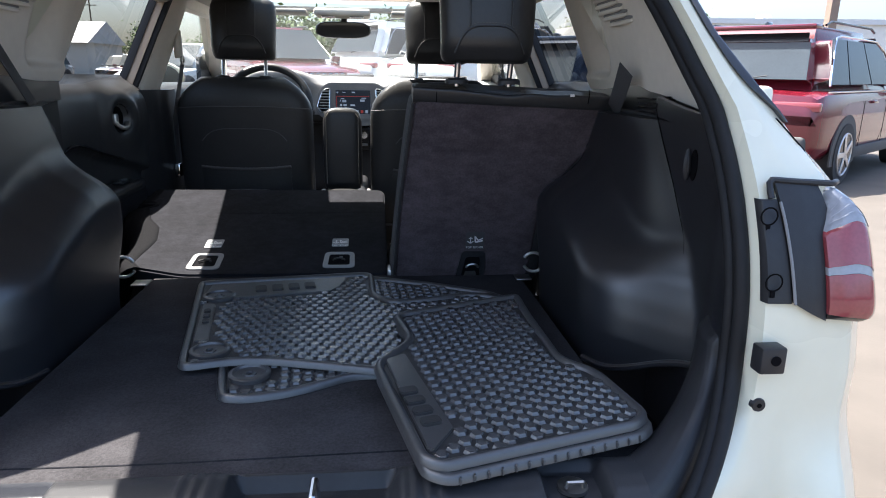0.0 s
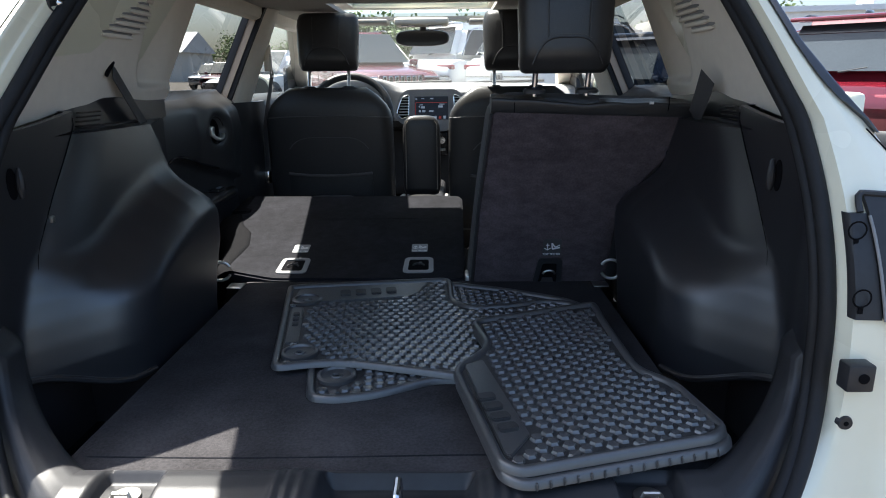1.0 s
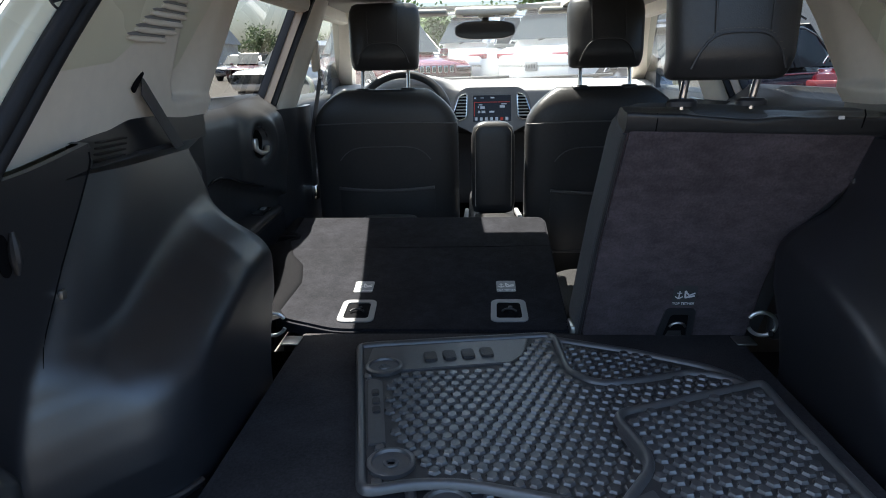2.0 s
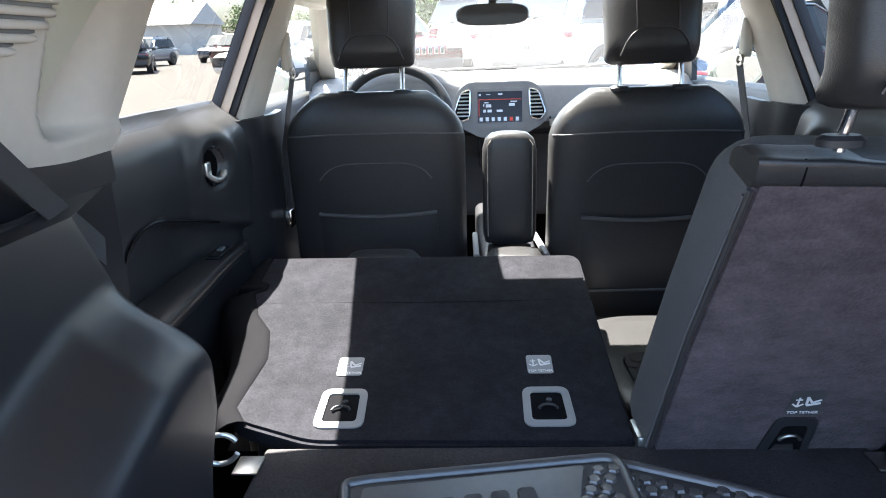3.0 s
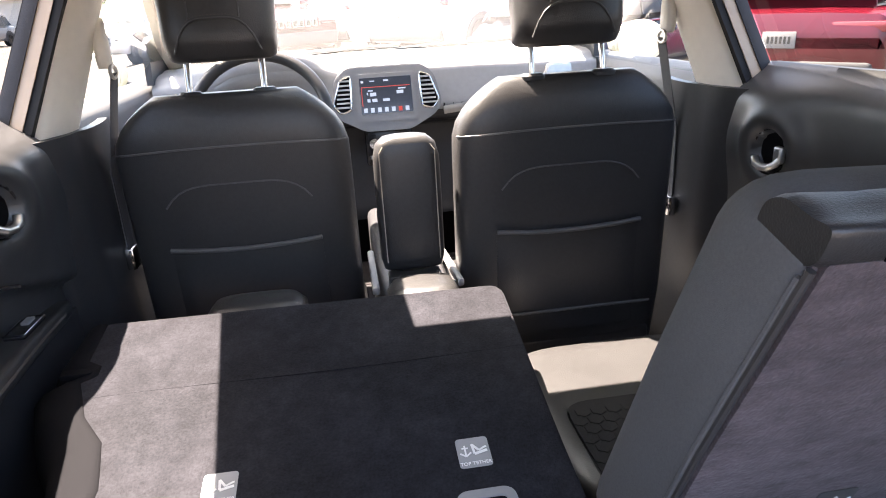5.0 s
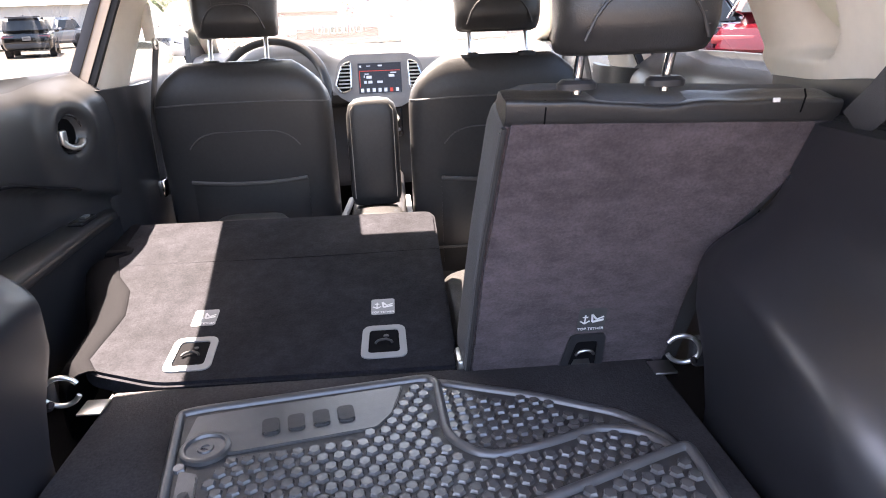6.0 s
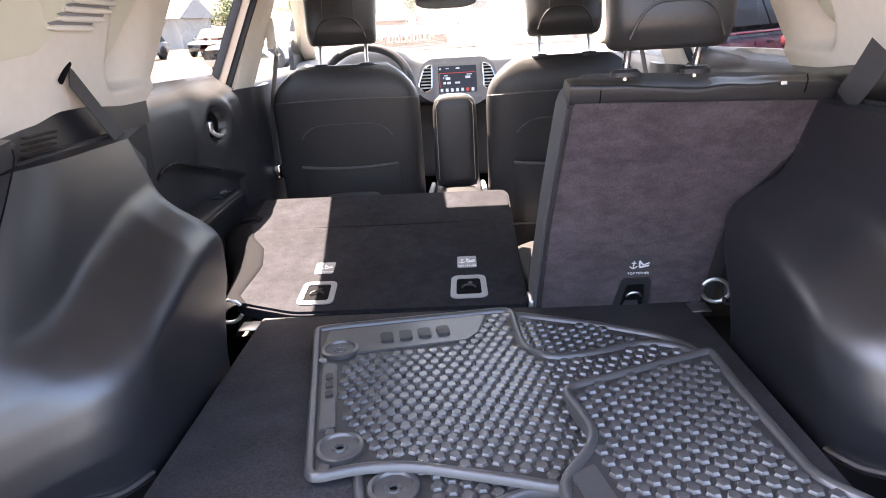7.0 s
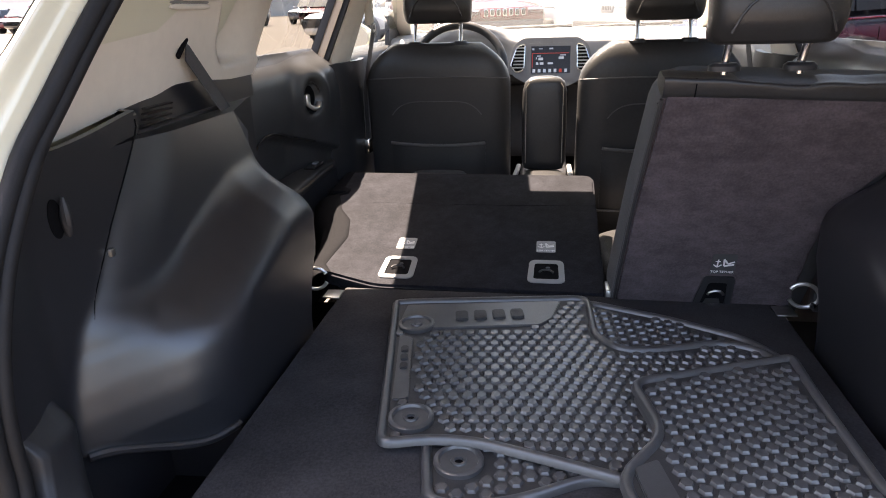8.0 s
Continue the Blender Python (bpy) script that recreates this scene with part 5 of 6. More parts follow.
under_mat = rear_mat(0.004, -0.012, FLOOR_Z + 0.024, "black rubber rear floor mat under its twin", 0)
for k in range(15):
    t = (k + 0.6) / 15
    part("edge_rib", box((0.198 + 0.280 * t, 0.0905 + 0.083 * t, FLOOR_Z + 0.028), (0.003, 0.006, 0.010), 0.001, 1), RUBBER, under_mat)
rm = rear_mat(0, 0, FLOOR_Z + 0.036, "black rubber rear floor mat lying on top of the stack", 300)
badge_bars(rm, (0.186, 0.196), (0.150, 0.320), FLOOR_Z + 0.0435, 4, 0.030, (0.96, 0.27))

# ---- dashboard ----
dash = thing("dashboard", (0, 2.7, 0.8), "dark moulded dashboard with central touch screen", "dashboard")


def dash_pt(x, s):
    prof = [(0, 3.13, 1.232), (0.18, 2.98, 1.262), (0.36, 2.80, 1.262), (0.46, 2.715, 1.245), (0.52, 2.685, 1.215), (0.70, 2.675, 1.10), (0.76, 2.69, 1.065), (0.80, 2.76, 1.05), (0.88, 2.78, 0.95), (1.0, 2.74, 0.72)]
    y = lerp_table([(p[0], p[1]) for p in prof], s)
    z = lerp_table([(p[0], p[2]) for p in prof], s)
    hood = math.exp(-((x + 0.37) / 0.17) ** 4) * math.exp(-((s - 0.45) / 0.09) ** 2)
    z += 0.045 * hood
    y -= 0.04 * hood
    cl = math.exp(-((x + 0.37) / 0.15) ** 4) * math.exp(-((s - 0.62) / 0.07) ** 2)
    y += 0.09 * cl
    return (x, y + 0.06 * (abs(x) / 0.72) ** 3 * (1 if s < 0.4 else 0.3), z - 0.015 * (abs(x) / 0.72) ** 2)


part("dash_top", grid(dash_pt, span(-0.73, 0.73, 70), span(0, 0.70, 44), 0.02, (0, 0.3, -1)), DASH_TOP, dash, flat=60)
part("dash_lower", grid(dash_pt, span(-0.73, 0.73, 50), span(0.70, 1, 20), 0.02, (0, 0.3, -1)), PLASTIC, dash, "black lower dashboard", flat=60)
bez = round_poly([Vector(p) for p in ((-0.160, 0.085), (-0.120, 0.118), (0.120, 0.118), (0.160, 0.085), (0.182, -0.005), (0.160, -0.040), (0.075, -0.085), (-0.075, -0.085), (-0.160, -0.040), (-0.182, -0.005))], 0.02, 4)
SCR = Vector((0.0, 2.645, 1.115))


def stack(bm):
    for v in bm.verts:
        x, s, o = v.co
        v.co = Vector((SCR.x + x, SCR.y + 0.18 * s - o, SCR.z + s))
    return bm


part("centre_bezel", stack(prism(bez, -0.06, 0.006, 0.003)), BEZEL, dash, "satin grey centre bezel")
part("screen_frame", stack(prism(round_poly([Vector(p) for p in ((-0.100, -0.056), (0.100, -0.056), (0.098, 0.098), (-0.098, 0.098))], 0.012, 4), 0.0, 0.010, 0.003)), BEZEL, dash)
scr = part("screen", stack(prism([Vector(p) for p in ((-0.083, -0.028), (0.083, -0.028), (0.083, 0.083), (-0.083, 0.083))], 0.005, 0.0115)), SCREEN, dash, "lit touch screen")


def mark(x0, x1, s0, s1, m):
    part("display_mark", stack(prism([Vector(p) for p in ((x0, s0), (x1, s0), (x1, s1), (x0, s1))], 0.0116, 0.0122)), m, scr)


mark(-0.078, 0.078, 0.053, 0.0555, SCREEN_RED)
mark(-0.079, -0.0765, -0.005, 0.053, SCREEN_RED)
for i in range(7):
    mark(-0.076 + i * 0.0225, -0.064 + i * 0.0225, -0.024, -0.010, SCREEN_WHITE if i != 5 else SCREEN_RED)
for x0, x1, s0, s1 in ((-0.062, -0.058, 0.030, 0.038), (-0.052, -0.032, 0.026, 0.037), (-0.058, -0.042, 0.041, 0.045), (0.034, 0.056, 0.030, 0.040), (0.040, 0.064, 0.044, 0.048), (-0.062, -0.052, 0.008, 0.018), (-0.046, -0.030, 0.008, 0.018), (-0.012, 0.010, 0.009, 0.017), (-0.006, 0.010, 0.070, 0.076), (-0.078, -0.070, 0.068, 0.075), (-0.05, -0.035, 0.071, 0.074)):
    mark(x0, x1, s0, s1, SCREEN_WHITE)
for sx in (-1, 1):
    vent = part("air_vent", stack(prism(round_poly([Vector((sx * a, b)) for a, b in ((0.112, 0.090), (0.142, 0.080), (0.168, 0.005), (0.148, -0.020), (0.116, -0.010))], 0.010, 4), 0.004, 0.008)), DARK, dash, "dark louvred air vent")
    for k in range(7):
        s = -0.006 + 0.0135 * k
        part("vent_blade", stack(prism([Vector(p) for p in ((sx * 0.114, s), (sx * (0.163 - 0.0028 * k), s), (sx * (0.163 - 0.0028 * k), s + 0.005), (sx * 0.114, s + 0.005))], 0.006, 0.013)), STEEL, vent)
    part("vent_ring", stack(tube([(p.x, p.y, 0.009) for p in round_poly([Vector((sx * a, b)) for a, b in ((0.110, 0.092), (0.143, 0.082), (0.171, 0.003), (0.149, -0.024), (0.114, -0.013))], 0.010, 4)], 0.003, 6, closed=True)), CHROME, vent, "chrome surround")
part("control_panel", box((0.0, 2.70, 0.965), (0.16, 0.04, 0.12), 0.01), PIANO, dash)
for i in range(3):
    part("control_knob", cyl((-0.05 + 0.05 * i, 2.69, 0.985), (-0.05 + 0.05 * i, 2.662, 0.983), 0.017, 20), CHROME, dash, "chrome-ringed knob")
    part("control_button", box((-0.05 + 0.05 * i, 2.677, 0.935), (0.034, 0.006, 0.012), 0.002), GREY_PLASTIC, dash)
part("trim_strip", tube([(x, 2.672 + 0.02 * (x - 0.2), 1.075 + 0.10 * (x - 0.18)) for x in span(0.19, 0.68, 10)], 0.012, 8, flat=(0.006, 0.014)), STEEL, dash, "silver trim strip")
part("side_vent", stack(prism(round_poly([Vector(p) for p in ((0.52, 0.03), (0.62, 0.04), (0.62, 0.09), (0.54, 0.09))], 0.012, 4), 0.0, 0.02, 0.004)), STEEL, dash, "chrome-edged side vent")

wh = thing("steering_wheel", (-0.37, 2.40, 1.13), "black leather steering wheel behind the driver seat", "steering wheel")
WT = Matrix.Translation((-0.37, 2.40, 1.125)) @ Matrix.Rotation(radians(66), 4, "X")
rim = tube([(0.188 * math.cos(a), 0.188 * math.sin(a), 0) for a in span(0, 2 * math.pi, 49)[:-1]], 0.0165, 12, closed=True)
bmesh.ops.transform(rim, matrix=WT, verts=rim.verts)
part("rim", rim, LEATHER, wh)
hub = box((0, -0.02, -0.02), (0.15, 0.13, 0.05), 0.02, 3)
bmesh.ops.transform(hub, matrix=WT, verts=hub.verts)
part("hub", hub, PLASTIC, wh)
for ang in (0, math.pi, -math.pi / 2):
    sp = box((0.12, 0, -0.008), (0.13, 0.04, 0.018), 0.006)
    bmesh.ops.transform(sp, matrix=WT @ Matrix.Rotation(ang, 4, "Z"), verts=sp.verts)
    part("spoke", sp, STEEL, wh)

rv = thing("rear_view_mirror", (-0.03, 2.50, 1.47), "black framed rear-view mirror hanging from the windshield", "mirror")
part("housing", loft([[Vector((-0.032, y, 1.462)) + Vector((math.copysign(abs(math.cos(a)) ** 0.55, math.cos(a)) * 0.122 * k, 0, math.copysign(abs(math.sin(a)) ** 0.7, math.sin(a)) * 0.036 * k)) for a in span(0, 6.2832, 41)[:-1]] for y, k in ((2.478, 0.96), (2.484, 1.0), (2.505, 0.95), (2.52, 0.6))]), PIANO, rv)
part("mirror_face", loft([[Vector((-0.032, y, 1.462)) + Vector((math.copysign(abs(math.cos(a)) ** 0.55, math.cos(a)) * 0.113, 0, math.copysign(abs(math.sin(a)) ** 0.7, math.sin(a)) * 0.030)) for a in span(0, 6.2832, 41)[:-1]] for y in (2.4755, 2.479)]), BLACK_GLOSS, rv, "darkened mirror glass")
part("stalk", box((-0.030, 2.53, 1.51), (0.03, 0.04, 0.07), 0.01), PLASTIC, rv)
ohc = thing("overhead_console", (-0.03, 2.42, 1.53), "light overhead console with reading lamps", "overhead console")
part("console_shell", box((-0.03, 2.43, 1.526), (0.24, 0.16, 0.03), 0.012, 3), BEIGE, ohc)
for sx in (-1, 1):
    part("reading_lamp", box((-0.03 + sx * 0.06, 2.39, 1.511), (0.06, 0.05, 0.006), 0.002), LAMP_CLEAR, ohc, "clear reading lamp")
for x in (-0.36, 0.36):
    vs = thing("sun_visor", (x, 2.40, 1.53), "light folded sun visor against the headliner", "sun visor", "sun visors")
    part("visor_pad", box((x, 2.44, 1.528), (0.36, 0.14, 0.018), 0.008, 3), HEADLINER, vs)
for x0, x1 in ((-0.55, 0.10), (-0.05, 0.62)):
    wp = thing("wiper", (x0, 3.2, 1.22), "black windshield wiper at the foot of the glass", "wiper", "wipers")
    part("blade", tube([(x0, 3.19, 1.245), ((x0 + x1) / 2, 3.165, 1.262), (x1, 3.14, 1.268)], 0.008, 6), PLASTIC, wp)

# ---- rear corner of the body, seen past the seal ----
COLS = ((0.020, -0.030, 0.0), (0.030, -0.060, 0.0), (0.032, -0.064, 0.9), (0.032, -0.056, 2.0), (0.032, -0.010, 2.7), (0.034, 0.13, 3.2), (0.035, 0.50, 4.0))


def corner_pt(c, z, side):
    i = min(int(c), len(COLS) - 2)
    t = c - i
    t2 = t
    a = lerp_table([(0.5, 0.068), (0.85, 0.068), (0.94, 0.064), (1.0, 0.062), (1.08, 0.060), (1.13, 0.050), (1.18, 0.036), (1.24, 0.024), (1.33, 0.012), (1.56, 0.010)], z)
    col = [COLS[i][k] * (1 - t2) + COLS[i + 1][k] * t2 for k in range(3)]
    sx = 0.603 - 0.30 * max(0, z - 1.22)
    sn = min(1.0, max(0.0, (0.86 - z) / 0.145))
    inw = 0.15 * (1 - math.sqrt(1 - sn * sn))
    bulge = 0.06 * sstep(0.80, 0.62, z) * sstep(1, 3, c)
    x = sx + col[0] + col[2] * a - inw * max(0, 1 - c / 1.6)
    y = seal_y(z) + col[1] - bulge - inw * max(0, 1 - c / 1.6)
    if side < 0:
        y -= 0.03 * sstep(1.15, 1.25, z) * sstep(1, 2, c)
    return (x + 0.0 if side > 0 else -(x - 0.033), y, z)


for side in (1, -1):
    bc = thing("rear_body_corner", (side * 0.7, 0.15, 0.3), "white painted rear corner of the car body", "car body", "rear body corners")
    part("painted_panel", grid(lambda c, z, s=side: corner_pt(c, z, s), span(0, 6, 49), span(0.42, 1.57, 70)), CREAM, bc, flat=60)
    P = lambda c, z, o=0.0, s=side: Vector(corner_pt(c, z, s)) + Vector((0, -o, 0))
    # black cover and cavity beside the lamp
    edge = lambda z: 1.40 + (1.10 - z) * 1.2
    lamp_left = lambda z: 2.28 + 0.30 * sstep(1.05, 1.10, z)
    part("access_cover", grid(lambda u, z, s=side: P(0.70 + u * (edge(z) - 0.70), z, 0.006), span(0, 1, 10), span(0.966, 1.100, 8), 0.006, (0, 1, 0)), PLASTIC, bc, "black access cover with two key marks")
    part("cover_lip", tube([P(edge(z) + 0.03, z, 0.010) for z in span(0.966, 1.098, 10)], 0.0022, 6), GREY_PLASTIC, bc, "pale moulded edge of the cover")

    def cavity_pt(u, v, s=side):
        z = 0.943 + v * (1.122 - 0.943)
        c = edge(z) + 0.04 + u * (lamp_left(z) - edge(z) - 0.02)
        return P(c, max(z, 0.968 - 0.034 * (c - 1.56)), 0.010)

    part("lamp_cavity", grid(cavity_pt, span(0, 1, 10), span(0, 1, 12), 0.008, (0, 1, 0)), PLASTIC, bc, "black gap beside the lamp")
    for zc in (1.080, 0.996):
        ct = P(1.06, zc, 0.013)
        part("key_mark", join(tube([ct + Vector((0.012 * math.cos(a), 0, 0.012 * math.sin(a))) for a in span(0.0, 6.28, 15)[:-1]], 0.0012, 5, closed=True), box(ct + Vector((0, 0, -0.017)), (0.006, 0.002, 0.008))), DARK, bc)
    part("bump_stop", box(P(1.08, 0.892, 0.010), (0.036, 0.026, 0.038), 0.003), PLASTIC, bc, "black rubber bump stop")
    part("stop_hole", cyl(P(1.12, 0.893, 0.0245), P(1.12, 0.893, 0.022), 0.007, 14), DARK, bc)
    part("body_plug", cyl(P(1.13, 0.817, 0.003), P(1.13, 0.817, -0.004), 0.009, 20, 0.012), PLASTIC, bc, "round black plug")
    part("plug_dimple", cyl(P(1.13, 0.817, 0.0036), P(1.13, 0.817, 0.003), 0.0035, 12), DARK, bc)
    if side < 0:
        sc_ = P(0.5, 1.406)
        nrm = Vector((0.93, -0.30, -0.2)).normalized()
        cup = part("strut_cup", loft([[sc_ + nrm * h + (Matrix.Rotation(a, 3, nrm) @ nrm.orthogonal().normalized()) * r for a in span(0, 6.2832, 25)[:-1]] for r, h in ((0.0165, -0.004), (0.0165, 0.0035), (0.0145, 0.0045), (0.0125, 0.0015), (0.004, 0.001))]), PLASTIC, bc, "black cup round the strut mount")
        part("ball_stud", loft([[sc_ + nrm * (0.008 - 0.0062 * math.cos(b)) + (Matrix.Rotation(a, 3, nrm) @ nrm.orthogonal().normalized()) * 0.0062 * math.sin(b) for a in span(0, 6.2832, 17)[:-1]] for b in span(0.15, 3.0, 9)]), CHROME, cup, "bright steel ball stud")
    def strip_pt(q, z, s=side):
        w = sstep(1.195, 1.29, z)
        c0, c1 = 2.95 - 0.75 * w, 3.25 + 0.95 * w
        if s < 0:
            c0, c1 = c0 + 0.9, c1 + 0.6
        return P(c0 + q * (c1 - c0), z, 0.006 + 0.008 * math.sin(math.pi * q))

    part("gloss_strip", grid(strip_pt, span(0, 1, 14), span(1.20, 1.565, 24), 0.008, (0, 1, 0)), BLACK_GLOSS, bc, "gloss black pillar strip", flat=60)
    part("body_seam", tube([P(2.75, 1.205, 0.001), P(2.88, 1.192, 0.001), P(2.95, 1.183, 0.001), P(3.0, 1.170, 0.001), P(3.2, 1.160, 0.001)], 0.0011, 5), DARK, bc)
    part("lamp_gasket", tube([P(1.24, 1.102, 0.008), P(1.235, 1.112, 0.009), P(1.26, 1.122, 0.010)] + [P(c, 1.126 - 0.003 * (c - 1.36), 0.010 + 0.006 * sstep(2.0, 3.6, c)) for c in span(1.36, 3.7, 22)], 0.0045, 8), PLASTIC, bc, "black gasket over the lamp")
    tl = thing("tail_lamp", (side * 0.75, 0.12, 1.0), "red and clear tail lamp in the white body corner", "tail lamp", "tail lamps")

    def lens(z0, z1, lift=0.0):
        def at(q, v):
            f = z0 + (z1 - z0) * v
            lo = 0.946 - 0.012 * q + 0.05 * max(0.0, q - 0.75) ** 1.5
            hi = 1.093 + 0.022 * math.sin(math.pi * min(1.0, 1.3 * q)) - 0.012 * max(0.0, q - 0.6)
            z = lo + (hi - lo) * f
            c = lamp_left(z) + 0.02 + q * (3.45 - lamp_left(z))
            swell = (1 - (2 * min(0.97, max(0.03, q)) - 1) ** 4) * (1 - (2 * f - 1) ** 8)
            return P(c, z, 0.012 + lift + 0.020 * swell) + Vector((side * (0.012 * q * q + 0.004 * swell), 0, 0))
        return grid(at, span(0, 1, 20), span(0, 1, 12), 0.012, (0, 1, 0))

    part("clear_lens", lens(0.78, 1.0), LAMP_CLEAR, tl, "clear upper lens", flat=60)
    part("red_lens", lens(0.47, 0.778), LAMP_RED, tl, flat=60)
    part("clear_lens", lens(0.40, 0.468, -0.001), LAMP_CLEAR, tl, "narrow clear band", flat=60)
    part("red_lens", lens(0.05, 0.398), LAMP_RED, tl, flat=60)
    part("lamp_base", lens(0.0, 0.048, -0.002), PIANO, tl, flat=60)
    for k in range(3):
        f = 0.84 + 0.05 * k
        part("lens_rib", lens(f, f + 0.012, 0.0012), LAMP_CLEAR, tl, flat=60)
    part("strut_mount", loft([sring(P(1.2, 1.50).x, P(1.2, 1.50).y - 0.02, 1.50 + dz, r, r, 2, 14) for dz, r in ((-0.014, 0.006), (-0.008, 0.014), (0.008, 0.014), (0.014, 0.006))]), PLASTIC, bc, "black strut mount")

# raised tailgate over the opening
tg = thing("tailgate", (0, 0.72, 1.62), "white tailgate standing open above the load bay", "tailgate")
part("tailgate_shell", grid(lambda x, t: (x * (1 - 0.04 * t), 0.70 - 1.02 * t, 1.625 + 0.46 * t + 0.05 * math.sin(math.pi * t) - 0.03 * (x / 0.6) ** 2), span(-0.60, 0.60, 13), span(0, 1, 12), 0.05, (0, 0, 1)), CREAM, tg)
part("tailgate_lining", grid(lambda x, t: (x, 0.62 - 0.88 * t, 1.60 + 0.43 * t + 0.04 * math.sin(math.pi * t)), span(-0.52, 0.52, 9), span(0, 1, 8), 0.015, (0, 0, 1)), PLASTIC, tg, "black plastic tailgate lining")


# ---- outside: the lot, parked cars, buildings, trees ----
LOT = Matrix.Rotation(radians(1.0), 4, "X")
GROUND = mat("sunlit_tan_asphalt", (0.074, 0.063, 0.052), 0.9, var=0.22, scale=3.0, big=0.25, bump=0.5, bump_scale=60)
REDP = mat("dark_red_car_paint", (0.105, 0.006, 0.014), 0.25, var=0.05, coat=0.9)
BLUEP = mat("dark_blue_car_paint", (0.025, 0.04, 0.075), 0.25, var=0.05, coat=0.9)
WHITEP = mat("white_car_paint", (0.78, 0.78, 0.78), 0.25, var=0.04, coat=0.9)
BLACKP = mat("black_car_paint", (0.02, 0.021, 0.024), 0.25, var=0.05, coat=0.9)
GREYP = mat("silver_grey_car_paint", (0.33, 0.34, 0.36), 0.3, 0.3, var=0.05, coat=0.9)
CARGLASS = mat("dark_car_glass", (0.045, 0.055, 0.065), 0.10, var=0.1, spec=0.12)
TYRE = mat("black_tyre", (0.025, 0.025, 0.027), 0.8, var=0.2, bump=0.3)
ALLOY = mat("alloy_wheel", (0.55, 0.55, 0.56), 0.3, 0.8, var=0.1)
CLAD = mat("grey_wheel_arch_cladding", (0.06, 0.06, 0.062), 0.7)
SIDING = mat("grey_metal_siding", (0.42, 0.45, 0.48), 0.6, var=0.08, scale=2)
WALLM = mat("pale_building_wall", (0.62, 0.61, 0.58), 0.8, var=0.08, scale=3, big=0.4)
ROOFM = mat("pale_metal_roof", (0.50, 0.52, 0.54), 0.5, var=0.08, scale=2)
BARK = mat("tree_bark", (0.12, 0.09, 0.06), 0.9, var=0.3, scale=8, bump=0.5)
LEAF = mat("green_foliage", (0.12, 0.17, 0.055), 0.7, var=0.45, scale=1.5, big=0.3)
POLE = mat("brown_steel_pole", (0.22, 0.16, 0.12), 0.5, var=0.1)

def rise(x, y):
    """The gentle bank of the lot ahead of the car."""
    return 0.30 * sstep(9.5, 12.0, y) * sstep(-6.5, -4.2, x) * sstep(7.5, 5.0, x) * sstep(60.0, 30.0, y)


gb = grid(lambda x, y: LOT @ Vector((x, y, rise(x, y))), [-900, -300, -100, -40, -20, -12, -8] + span(-6.5, -4.2, 8) + [-2, 0, 2, 4] + span(5, 7.5, 8) + [12, 20, 40, 100, 300, 900], [-500, -100, -30, -10, 0, 5] + span(9.5, 12, 10) + [16, 20, 30, 40, 50, 60, 80, 200, 500, 1500])
structure("ground", gb, GROUND, "bright sunlit tan asphalt of the parking lot", "parking lot")


